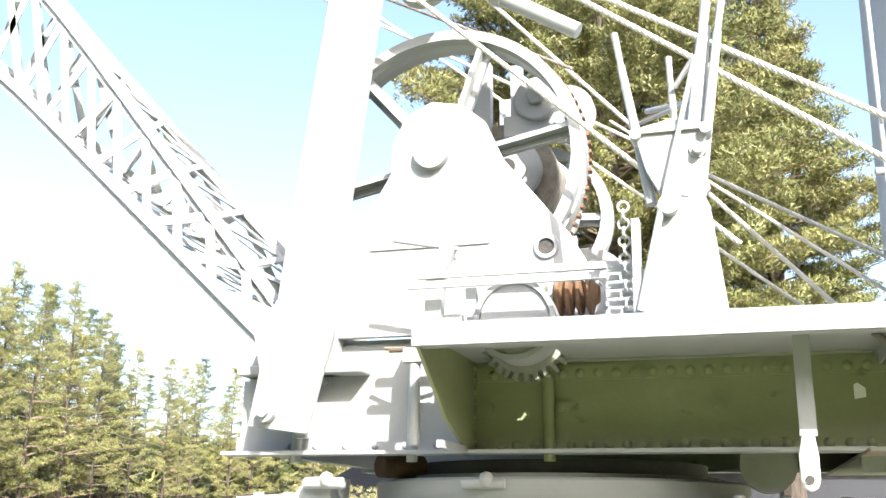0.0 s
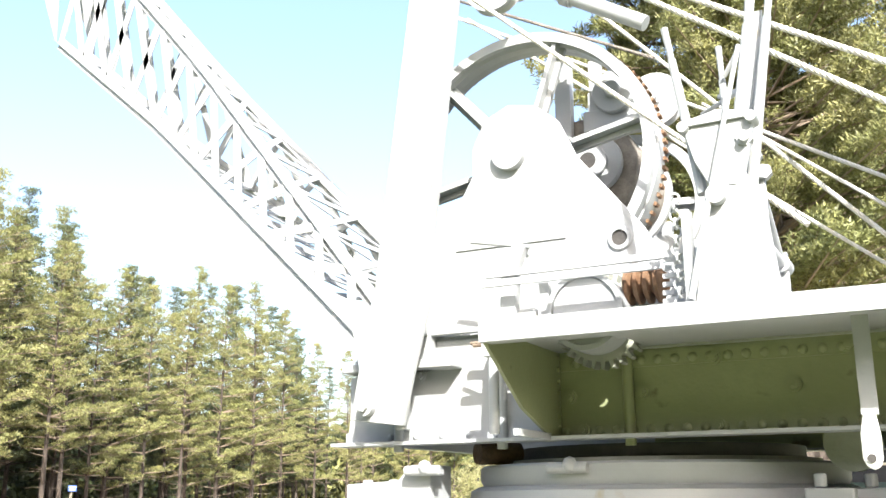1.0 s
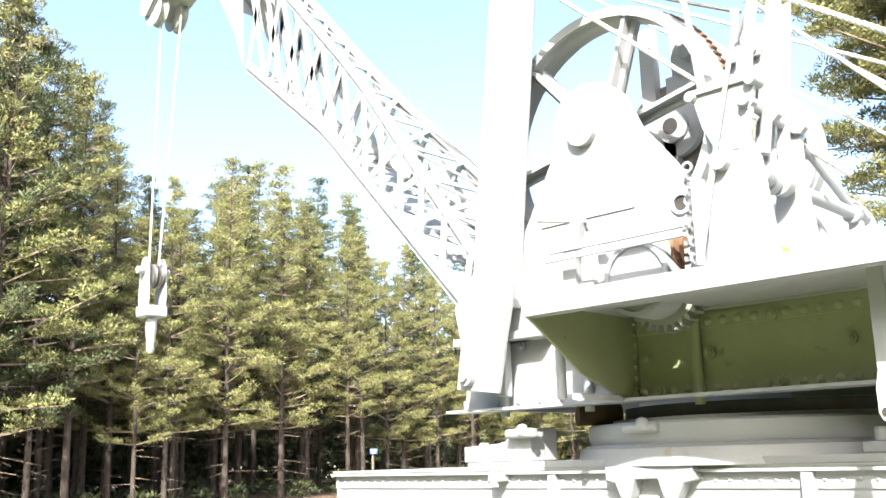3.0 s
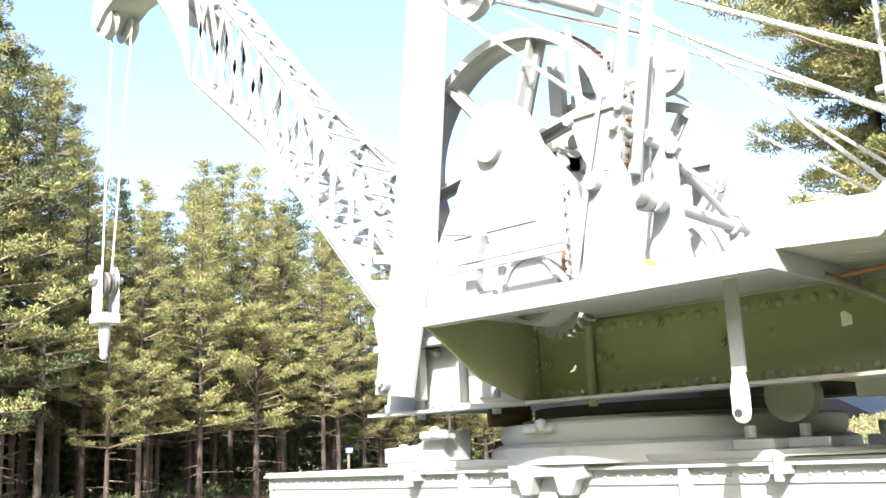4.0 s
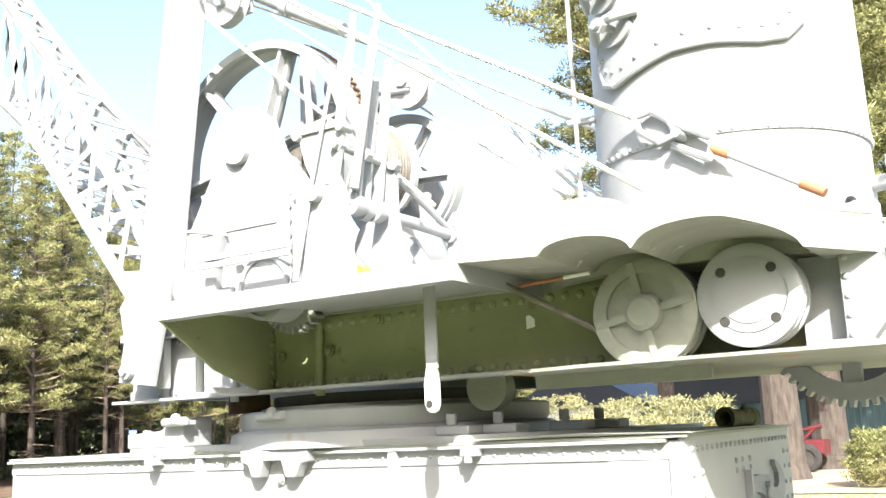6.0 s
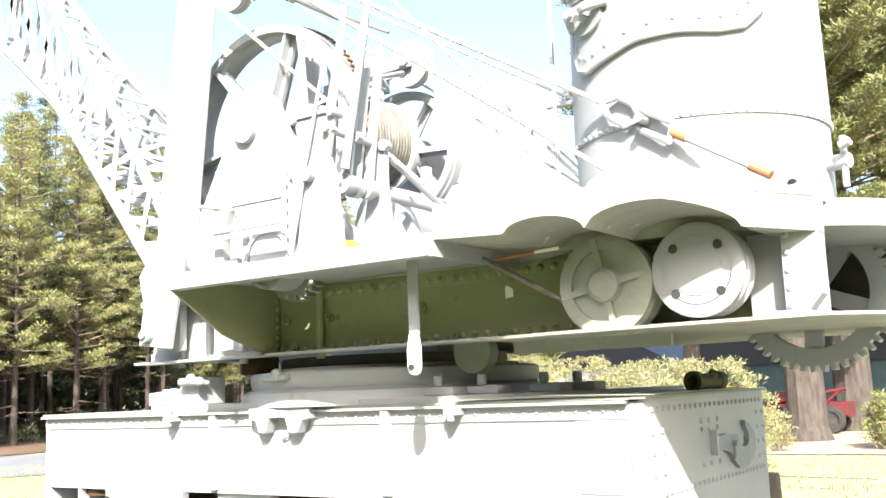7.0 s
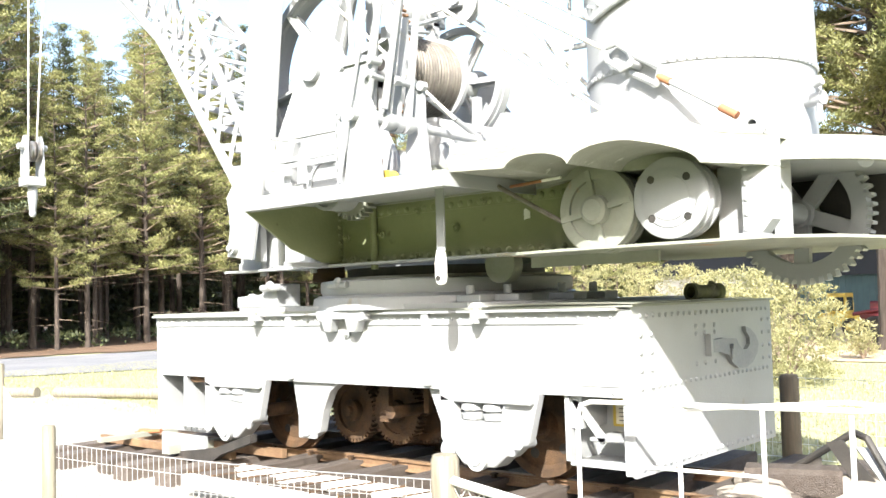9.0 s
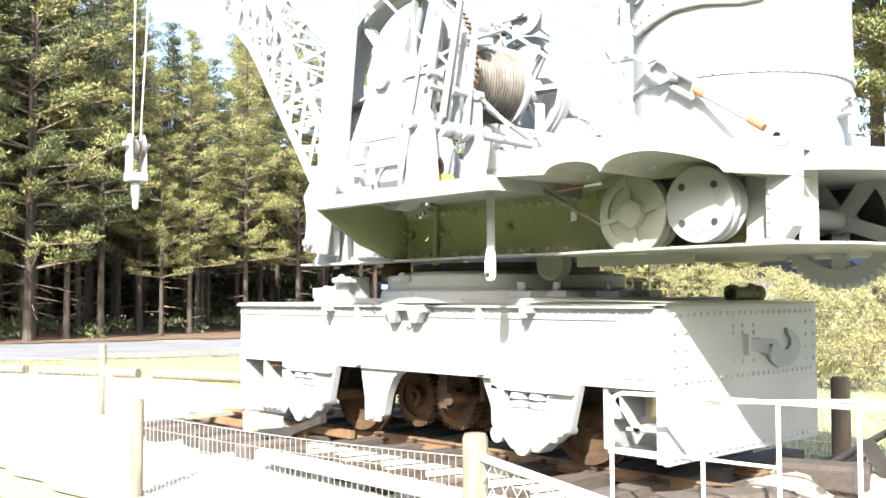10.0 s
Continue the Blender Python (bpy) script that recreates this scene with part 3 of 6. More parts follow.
part("jib_bearing", Build().prism([(-1.58, 2.60), (-0.95, 2.60), (-0.95, 2.92), (-1.05, 3.0), (-1.4, 3.0)], -0.02, 0.20), PAINT, frame_up, bevel=0.01)
part("bearing_shelf", Build().box(-1.60, -0.75, -0.10, 0.085, 2.60, 2.66).box(-1.18, -1.10, -0.08, 0.0, 2.20, 2.60), PAINT, frame_up, bevel=0.008)

# near platform
DY = -1.07
deck = part("side_platform", Build().box(-0.088, 2.226, DY + 0.014, -0.33, 2.655, 2.675).box(-0.088, 0.08, -0.33, WEB - 0.022, 2.655, 2.675).box(0.52, 2.226, -0.33, WEB - 0.022, 2.655, 2.675).box(0.08, 0.52, -0.03, WEB - 0.022, 2.655, 2.675), PAINT, frame_up)
part("platform_edge", Build().box(-0.09, 2.226, DY, DY + 0.012, 2.575, 2.69), PAINT, deck)
part("platform_lip", Build().box(-0.085, 2.22, DY + 0.014, DY + 0.09, 2.572, 2.584).box(2.228, 2.24, DY, 0.05, 2.575, 2.69), PAINT, deck)
part("inner_lip", Build().box(0.45, 2.2, WEB - 0.06, WEB - 0.024, 2.640, 2.654), PAINT_OLD, deck)
# the bracket carries the same painted-in green shade
gus = part("platform_bracket", Build().prism([(DY + 0.02, 2.655), (WEB, 2.655), (WEB, 2.12), (-0.12, 2.12), (-0.55, 2.26), (DY + 0.02, 2.575)], -0.075, -0.055, "x"), SHADE_GREEN, deck)
rivets(gus, run((-0.055, 0.04, 2.18), (-0.055, 0.04, 2.62), 7), TO_RIGHT, 1.1, RIVET_SHADE_GREEN)
part("bracket_flange", Build().box(-0.09, -0.055, -0.62, -0.10, 2.10, 2.14), PAINT, gus)
part("front_hanger", Build().rod((-0.26, -0.50, 2.12), (-0.26, -0.50, 2.60), 0.032).box(-0.32, -0.20, -0.54, -0.46, 2.58, 2.66), PAINT, deck)
strap = part("hanging_strap", Build().box(1.755, 1.835, -0.615, -0.60, 2.14, 2.66), PAINT, frame_up, "long flat strap with a forked white end")
part("fork_end", Build().prism([(1.742, 1.93), (1.758, 1.89), (1.79, 1.875), (1.818, 1.89), (1.832, 1.93), (1.832, 2.05), (1.818, 2.15), (1.765, 2.15), (1.742, 2.05)], -0.635, -0.58), WHITE_PIPE, strap, bevel=0.01)
part("fork_pin", Build().rod((1.783, -0.645, 1.93), (1.783, -0.57, 1.93), 0.022), DARK, strap)

# small gear that shows under the platform, and the slot that lets light through
spur_gear("slewing_pinion", 0.30, -0.14, 2.81, 0.255, 30, 0.10, PAINT_OLD, frame_up, depth=0.045)


def wavy_deck():
    """The rear platform with two arched covers over the rope sheaves."""
    b = Build()
    xs = [2.245 + 0.02 * i for i in range(103)]

    def arch(x, c, r, h):
        d = (x - c) / r
        return h * math.sqrt(max(0.0, 1 - d * d)) if abs(d) < 1 else 0.0

    def height(x, y):
        k = min(1.0, max(0.0, (0.10 - y) / 0.35))
        base = 2.675 - 0.055 * (x - 2.24)
        return base + k * max(arch(x, 2.99, 0.25, 0.085), arch(x, 3.62, 0.36, 0.125))

    ys = [-1.0, -0.55, -0.2, 0.06]
    edge = [-1.0 if x < 3.70 else -1.0 + (x - 3.70) * 1.36 for x in xs]
    v, f = [], []
    for i, x in enumerate(xs):
        for j, y in enumerate(ys):
            yy = max(y, edge[i])
            v.append((x, yy, height(x, yy)))
        for j, y in enumerate(ys):
            yy = max(y, edge[i])
            v.append((x, yy, height(x, yy) + (0.20 if j == 0 else 0.19)))
    n = 2 * len(ys)
    for i in range(len(xs) - 1):
        a, c = i * n, (i + 1) * n
        for j in range(len(ys) - 1):
            f += [(a + j, a + j + 1, c + j + 1, c + j), (a + 4 + j, c + 4 + j, c + 5 + j, a + 5 + j)]
        f += [(a, c, c + 4, a + 4)]
    f += [(0, 4, 5, 1), (1, 5, 6, 2), (2, 6, 7, 3)]
    return b.add(v, f)


rear = part("rear_platform", wavy_deck(), FLAKY, frame_up, "grey platform with arched covers over the rope sheaves")
part("top_plate", Build().box(-0.95, 3.9, 0.10, 2 * YC - 0.10, 2.80, 2.83), PAINT, frame_up)
part("tail_shelf", Build().prism([(2.10, -0.30), (2.70, -0.42), (4.35, -0.42), (4.62, -0.05), (4.75, 0.6), (4.75, 1.8), (4.62, 2.45), (2.1, 2.6), (2.10, 0.1)], 2.085, 2.105, "z"), PAINT_OLD, frame_up, "thin bottom plate with rust along its edge")
part("shelf_lip", Build().box(2.10, 3.25, 0.14, 0.18, 2.0, 2.09), PAINT_OLD, frame_up)
arm = part("tail_arm", Build().prism([(4.07, 2.10), (4.17, 2.10), (4.27, 2.22), (4.29, 2.84), (4.07, 2.84)], -0.22, -0.07), PAINT, frame_up, bevel=0.006)
rivets(arm, run((4.10, -0.22, 2.16), (4.10, -0.22, 2.56), 5), TO_FRONT, 1.1)
part("arm_plate", Build().box(3.84, 4.07, -0.075, -0.05, 2.105, 2.60), PAINT, arm)
part("arm_foot", Build().box(3.95, 4.20, -0.28, -0.05, 2.105, 2.135), PAINT, arm)
part("far_tail_arm", Build().prism([(4.25, 2.02), (4.40, 2.02), (4.46, 2.16), (4.46, 2.66), (4.38, 2.76), (4.25, 2.76)], 2.26, 2.36), PAINT, frame_up, bevel=0.006)
part("tail_rim", Build().lathe([(2.62, 1.47), (2.62, 1.55), (2.78, 1.55), (2.78, 1.47)], (3.28, YC, 0), "z", 64), PAINT_OLD, frame_up)
part("tail_top", Build().rod((3.28, YC, 2.66), (3.28, YC, 2.70), 1.50, seg=64), PAINT, frame_up)
# Near-black sheet added at the back to give the tail cavity its shade.
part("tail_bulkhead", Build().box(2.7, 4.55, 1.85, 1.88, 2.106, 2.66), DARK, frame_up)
part("tail_web", Build().box(4.15, 4.19, 0.1, 0.32, 2.108, 2.66), PAINT, frame_up)
part("cross_web", Build().box(2.6, 2.64, 0.1, 2.3, 2.108, 2.8), PAINT, frame_up)

# ---- rope sheaves under the rear platform ----
def sheave(name, cx, cz, r, spokes, holes, label, PAINT=PAINT):
    th = thing(name, label, "sheave", "rope sheaves under the platform")
    body = part("rim", Build().lathe([(-0.38, r * 0.72), (-0.38, r - 0.02), (-0.37, r), (-0.345, r), (-0.335, r - 0.03), (-0.30, r - 0.035), (-0.29, r), (-0.26, r), (-0.25, r - 0.035), (-0.20, r - 0.035), (-0.19, r), (-0.17, r), (-0.15, r - 0.03), (-0.15, r * 0.72)], (cx, 0, cz), "y", 56), PAINT, th)
    dish = -0.355 if spokes else -0.38
    part("face", Build().rod((cx, dish, cz), (cx, -0.17, cz), r * 0.74, seg=48), PAINT, th)
    part("hub", Build().lathe([(-0.43, 0.0), (-0.43, 0.075), (-0.41, 0.10), (-0.36, 0.11), (-0.30, 0.11), (-0.30, 0.0)] if spokes else [(-0.386, 0.0), (-0.386, 0.15), (-0.30, 0.15), (-0.30, 0.0)], (cx, 0, cz), "y", 32), PAINT, th)
    for i in range(spokes):
        part("rib", Build().box(0.09, r * 0.95, -0.388, -0.35, -0.02, 0.02, Matrix.Translation((cx, 0, cz)) @ ring_rot(math.pi * 2 * i / spokes - 0.2)), PAINT, th)
    for i in range(holes):
        a = math.pi / 4 + math.pi * 2 * i / holes
        # a near-black disc paints the shade inside each hole
        part("hole", Build().rod((cx + 0.187 * math.cos(a), -0.384, cz + 0.187 * math.sin(a)), (cx + 0.187 * math.cos(a), -0.37, cz + 0.187 * math.sin(a)), 0.027, seg=14), DARK, th)
    part("axle", Build().rod((cx, -0.2, cz), (cx, 0.1, cz), 0.07, seg=16), PAINT, th)
    return th


sheave("ribbed_sheave", 3.055, 2.365, 0.305, 4, 0, "grey-green rope sheave with four ribs and a domed hub", PAINT_OLD)
sheave("flat_sheave", 3.635, 2.40, 0.275, 0, 4, "pale grey flat-faced rope sheave with four round holes")

# loose end of rope and painted staff behind the first sheave
tail_rope = thing("loose_rope_end", "brown stiff end of wire rope hanging under the platform", "wire rope")
part("strand", Build().rod((2.15, -0.45, 2.66), (2.80, -0.32, 2.27), 0.018, seg=8), ROPE_DARK, tail_rope)
staff = thing("marker_staff", "thin red and white staff under the platform", "staff")
part("red_part", Build().rod((2.25, -0.30, 2.615), (2.55, -0.30, 2.63), 0.012, seg=8), ORANGE, staff)
part("white_part", Build().rod((2.55, -0.30, 2.63), (2.72, -0.30, 2.638), 0.012, seg=8), WHITE_PIPE, staff)

# ---- big gear in the tail ----
tail_gear = thing("tail_gear", "large grey open-spoked gear wheel under the tail", "gear wheel")
spur_gear("gear_rim", 3.80, 1.45, 2.36, 0.52, 48, 0.12, PAINT, tail_gear, spokes=5, depth=0.045, rim=0.12, spoke_w=0.06)
part("gear_shaft", Build().rod((3.80, 0.75, 2.36), (3.80, 1.5, 2.36), 0.085, seg=20), PAINT, tail_gear)

# ---- hoisting winch ----
winch = thing("hoisting_winch", "pale grey hoisting winch with large spoked gear wheels and rope drum", "winch")
GX, GZ = -0.33, 4.05
cheek = [(-1.0, 2.83), (0.78, 2.83), (0.76, 3.05), (0.56, 3.42), (0.14, 3.95), (0.02, 4.22), (-0.14, 4.36), (-0.34, 4.40), (-0.52, 4.32), (-0.62, 4.12), (-0.62, 3.92), (-0.92, 3.40)]
near_cheek = part("cheek_plate", Build().prism(cheek, 0.0, 0.05), PAINT, winch, bevel=0.006)
part("cheek_boss", Build().rod((-0.33, -0.06, 4.03), (-0.33, 0.0, 4.03), 0.115, seg=24), PAINT, near_cheek)
# hole shown by a near-black disc, its inner shade as colour
part("cheek_hole", Build().rod((0.41, -0.004, 3.35), (0.41, 0.02, 3.35), 0.055, seg=20), DARK, near_cheek)
part("cheek_rim", Build().lathe([(-0.02, 0.052), (-0.02, 0.075), (0.0, 0.085), (0.0, 0.052)], (0.41, 0.0, 3.35), "y", 24), PAINT, near_cheek)
part("cheek_seam", Build().box(-0.75, 0.05, -0.012, 0.0, 3.395, 3.41), PAINT, near_cheek)
part("far_cheek_plate", Build().prism(cheek, 2.37, 2.42), PAINT, winch)
part("main_shaft", Build().rod((GX, -0.02, GZ), (GX, 2.5, GZ), 0.075, seg=20), PAINT, winch)


def big_gear(y0, r, parent, name, width=0.24, spokes=6, turn=-0.2, GX=GX, GZ=GZ):
    g = part(name, Build().lathe([(y0, r - 0.07), (y0, r), (y0 + width * 0.35, r), (y0 + width * 0.35, r + 0.015), (y0 + width, r + 0.015), (y0 + width, r - 0.05), (y0 + width * 0.6, r - 0.07), (y0 + width * 0.4, r - 0.07), (y0 + width * 0.3, r - 0.05)], (GX, 0, GZ), "y", 64), PAINT, parent)
    for i in range(spokes):
        m = Matrix.Translation((GX, 0, GZ)) @ ring_rot(2 * math.pi * i / spokes + turn)
        s = Build().box(0.12, r - 0.06, y0 + width * 0.42, y0 + width * 0.58, -0.055, 0.055, m).box(0.12, r - 0.06, y0 + 0.02, y0 + width * 0.9, -0.016, 0.016, m)
        part("spoke", s, PAINT, g)
    part("hub", Build().lathe([(y0 - 0.02, 0.06), (y0 - 0.02, 0.15), (y0 + 0.05, 0.19), (y0 + width, 0.19), (y0 + width, 0.06)], (GX, 0, GZ), "y", 32), PAINT, g)
    return g


main_gear = big_gear(0.16, 0.95, winch, "main_gear")
teeth = gear_ring(Build(), GX, GZ, 0.35, 0.42, 0.945, 96, 0.04, 0.940)
part("tooth_backing", Build().lathe([(0.34, 0.89), (0.34, 0.942), (0.43, 0.942), (0.43, 0.89)], (GX, 0, GZ), "y", 64), PAINT, winch)
part("toothed_ring", teeth, RUST_BRIGHT, winch, "rusty toothed ring of the main gear")
big_gear(1.78, 0.62, winch, "far_gear", 0.17, 6, 0.06, -0.03, 4.10)


def rope_drum(cx, cz, y0, y1, r, turns, mat, parent):
    prof = [(y0, 0.0)]
    for i in range(turns):
        h = (y1 - y0) / turns
        prof += [(y0 + (i + 0.05) * h, r - 0.012), (y0 + (i + 0.3) * h, r), (y0 + (i + 0.7) * h, r), (y0 + (i + 0.95) * h, r - 0.012)]
    prof.append((y1, 0.0))
    return part("wound_rope", Build().lathe(prof, (cx, 0, cz), "y", 40), mat, parent, "rows of wound wire rope")


rope_drum(-0.03, 4.08, 0.68, 1.42, 0.40, 17, ROPE_DARK, winch)
part("drum_flange", Build().rod((-0.03, 1.42, 4.08), (-0.03, 1.47, 4.08), 0.45, seg=40), PAINT, winch)
part("drum_end", Build().rod((0.05, 0.60, 4.10), (0.05, 0.66, 4.10), 0.22, seg=32).rod((0.05, 0.57, 4.10), (0.05, 0.60, 4.10), 0.12, seg=24), PAINT, winch)
# near-black disc for the shade in the drum's bore
part("drum_end_hole", Build().rod((0.03, 0.566, 4.11), (0.03, 0.58, 4.11), 0.062, seg=16), DARK, winch)
for q in ((-0.05, 0.05, 0.60, 0.68, 2.83, 4.1), (0.25, 0.33, 1.7, 1.78, 2.83, 3.9), (-0.5, 0.9, 0.9, 1.0, 2.83, 3.1)):
    part("winch_stay", Build().box(*q), PAINT, winch)
upright = part("winch_upright", Build().box(-0.22, -0.10, 0.62, 0.70, 4.1, 4.95, Matrix.Rotation(0.0, 4, "Y")).box(0.05, 0.13, 0.62, 0.70, 4.2, 4.9), PAINT, winch)
part("clutch_block", Build().rod((0.25, 0.55, 4.60), (0.25, 0.85, 4.60), 0.16, seg=28).box(0.0, 0.42, 0.60, 0.80, 4.34, 4.50).rod((0.25, 0.48, 4.60), (0.25, 0.55, 4.60), 0.06), PAINT, winch, bevel=0.01)
part("lower_drum", Build().lathe([(0.10, 0.0), (0.10, 0.30), (0.16, 0.30), (0.16, 0.24), (0.60, 0.24), (0.60, 0.30), (0.66, 0.30), (0.66, 0.0)], (0.13, 0, 2.95), "y", 40), PAINT, winch)
part("worm", Build().lathe([(0.0, 0.05)] + [(0.06 * i + d, r) for i in range(4) for d, r in ((0.0, 0.07), (0.02, 0.12), (0.04, 0.12), (0.055, 0.07))] + [(0.26, 0.05)], (0.50, -0.25, 2.98), "x", 24), RUST_BRIGHT, winch, "rusty tan worm screw")
far_flange = part("far_drum_flange", Build().rod((0.52, 1.9, 3.32), (0.52, 1.96, 3.32), 0.40, seg=36), PAINT, winch)
part("far_drum", Build().rod((0.55, 0.7, 3.22), (0.55, 1.9, 3.22), 0.30, seg=36), PAINT, winch)
part("far_winch_box", Build().box(0.35, 0.95, 0.5, 1.8, 2.83, 3.02), PAINT_OLD, winch)

# brake gear low on the platform
brake = thing("brake_gear", "grey brake rods, bands and small brackets on the platform", "brake gear")
part("brake_drum", Build().rod((0.30, -0.42, 2.82), (0.30, -0.22, 2.82), 0.20, seg=36), PAINT, brake)
part("brake_band", Build().lathe([(-0.44, 0.205), (-0.44, 0.235), (-0.20, 0.235), (-0.20, 0.205)], (0.30, 0, 2.82), "y", 36), PAINT, brake)
part("brake_rod", Build().box(-0.28, 1.15, -0.62, -0.59, 2.98, 3.02).box(-0.30, 1.0, -0.52, -0.49, 3.06, 3.10).box(0.30, 0.75, -0.55, -0.52, 2.72, 2.76, Matrix.Rotation(0.0, 4, "Y")), PAINT, brake)
part("rod_bracket", Build().prism([(-0.22, 2.68), (-0.12, 2.68), (-0.10, 3.10), (-0.04, 3.24), (-0.12, 3.26), (-0.20, 3.10)], -0.50, -0.42).box(-0.20, 0.0, -0.46, -0.40, 2.68, 2.86), PAINT, brake, bevel=0.006)
part("rod_bracket", Build().prism([(0.02, 2.68), (0.08, 2.68), (0.06, 3.18), (-0.06, 3.24), (-0.08, 3.20), (0.0, 3.12)], -0.40, -0.34), PAINT, brake)
part("pull_rod", Build().rod((-0.42, -0.46, 3.32), (-0.02, -0.46, 3.24), 0.014), PAINT, brake)
for i in range(7):
    part("guard_slat", Build().box(0.86 + 0.002 * i, 1.0, -0.80, -0.78, 2.70 + 0.045 * i, 2.725 + 0.045 * i), PAINT, brake)
part("debris", Build().rod((-0.55, -0.2, 2.72), (-0.20, -0.3, 2.69), 0.012).rod((-0.5, -0.28, 2.69), (-0.15, -0.18, 2.71), 0.012), TWIG, brake, "dry twigs caught on the frame")

# ---- control levers ----
levers = thing("control_stand", "pale grey cast lever stand with long control levers and chains", "control stand")
part("front_pedestal", Build().prism([(1.06, 2.69), (1.47, 2.69), (1.41, 3.24), (1.36, 3.36), (1.18, 3.36), (1.15, 3.24)], -0.93, -0.88), PAINT, levers, bevel=0.006)
part("rear_pedestal", Build().prism([(1.08, 2.68), (1.42, 2.68), (1.36, 3.24), (1.36, 3.56), (1.22, 3.56), (1.20, 3.24)], -0.30, -0.25), PAINT, levers, bevel=0.006)
part("pedestal_tie", Build().box(1.18, 1.36, -0.88, -0.30, 2.69, 2.73), PAINT, levers, bevel=0.006)
quad = part("lever_quadrant", Build().prism([(1.05, 3.66), (1.10, 3.46), (1.18, 3.30), (1.34, 3.30), (1.38, 3.46), (1.42, 3.66), (1.38, 3.70), (1.24, 3.73), (1.09, 3.70)], -0.92, -0.88), PAINT, levers, bevel=0.006)
part("quadrant_rim", Build().box(1.05, 1.42, -0.94, -0.86, 3.655, 3.685).rod((1.06, -0.96, 3.65), (1.06, -0.84, 3.65), 0.03).rod((1.41, -0.96, 3.65), (1.41, -0.84, 3.65), 0.03), PAINT, quad)
part("pivot_shaft", Build().rod((1.21, -0.99, 3.25), (1.21, -0.87, 3.25), 0.05, seg=20).rod((1.25, -0.92, 3.24), (1.30, 0.60, 3.18), 0.04, seg=16).rod((1.262, -0.62, 3.228), (1.264, -0.54, 3.226), 0.06, seg=16).rod((1.268, -0.44, 3.222), (1.270, -0.36, 3.22), 0.06, seg=16), PAINT, levers)
for x0, y0, x1, y1, z1, w in ((1.12, -0.84, 0.98, -0.74, 4.34, 0.030), (1.27, -0.78, 1.24, -0.70, 4.18, 0.026), (1.29, -0.90, 1.42, -0.82, 4.42, 0.040), (1.35, -0.74, 1.50, -0.66, 4.52, 0.032)):
    part("lever", Build().rod((x0, y0, 3.30), (x1, y1, z1 - 0.2), w, w * 0.75, seg=10).rod((x1, y1, z1 - 0.2), (2 * x1 - x0 - (x1 - x0) * 0.78, y1, z1), w * 0.6, w * 0.7, seg=10), PAINT, levers)
part("catch_link", Build().rod((1.26, -0.74, 3.98), (1.36, -0.80, 4.10), 0.014), PAINT, levers)
# cross bar with nuts, the inner levers and a brace down to the shaft's end
part("cross_bar", Build().rod((1.37, -0.97, 3.54), (1.28, -0.20, 3.56), 0.026, seg=12), PAINT, levers)
for y in (-0.90, -0.62, -0.30):
    part("bar_nut", Build().rod((1.365, y - 0.03, 3.545), (1.36, y + 0.03, 3.545), 0.045, seg=6), PAINT, levers)
for x0, y0, x1, y1, z1 in ((1.24, -0.50, 1.33, -0.44, 4.10), (1.27, -0.40, 1.38, -0.34, 4.28), (1.28, -0.66, 1.44, -0.58, 4.40)):
    part("inner_lever", Build().add([(x + dx, y + dy, z) for x, y, z, w in ((x0, y0, 3.20, 0.045), (x1, y1, z1, 0.028)) for dx, dy in ((-w, -0.012), (w, -0.012), (w, 0.012), (-w, 0.012))],
         [(3, 2, 1, 0), (4, 5, 6, 7), (0, 1, 5, 4), (1, 2, 6, 5), (2, 3, 7, 6), (3, 0, 4, 7)]), PAINT, levers)
    part("lever_boss", Build().rod((x0, y0 - 0.04, 3.22), (x0, y0 + 0.04, 3.22), 0.075, seg=18), PAINT, levers)
part("link_rod", Build().rod((1.30, -0.42, 4.02), (1.02, 0.42, 4.35), 0.018, seg=8).rod((1.34, -0.60, 3.95), (0.92, 0.30, 4.20), 0.014, seg=8), PAINT, levers)
part("brace", Build().rod((1.32, -0.18, 3.47), (1.30, 0.52, 3.20), 0.024, seg=10), PAINT, levers)
part("shaft_hanger", Build().box(1.26, 1.34, 0.50, 0.56, 2.83, 3.26).rod((1.30, 0.46, 3.18), (1.30, 0.64, 3.18), 0.06, seg=14), PAINT, levers, bevel=0.006)
part("crank_arm", Build().prism([(1.22, 2.86), (1.34, 2.86), (1.16, 3.16), (1.08, 3.14)], 0.20, 0.24), PAINT, levers, bevel=0.006)
part("pull_rod", Build().rod((1.05, -0.97, 2.72), (1.18, -0.97, 3.26), 0.018, seg=8).rod((1.18, -0.97, 3.26), (1.38, -0.95, 4.05), 0.014, seg=8), PAINT, levers)
part("brass_cup", Build().lathe([(0, 0.0), (0, 0.055), (0.10, 0.055), (0.10, 0.04), (0.02, 0.04), (0.02, 0.0)], (1.36, -0.76, 2.75), "y", 18), YELLOW, levers, "open brass cup")
part("pedestal_strip", Build().box(1.02, 1.06, -0.95, -0.86, 2.69, 3.2), PAINT, levers)
link_me = Build().lathe([(-0.006, 0.022), (0.006, 0.022), (0.006, 0.034), (-0.006, 0.034)], (0, 0, 0), "y", 10).mesh("chain_link")
link_me.materials.append(PAINT)
for i in range(13):
    under(link_me, "chain_link", levers, pose(0.98, -0.90, 3.28 - i * 0.046, 0, 0, 90 * (i % 2)))

# pulley and strut above the winch
head = thing("lead_pulley", "grey guide pulley on a round strut above the winch", "pulley")
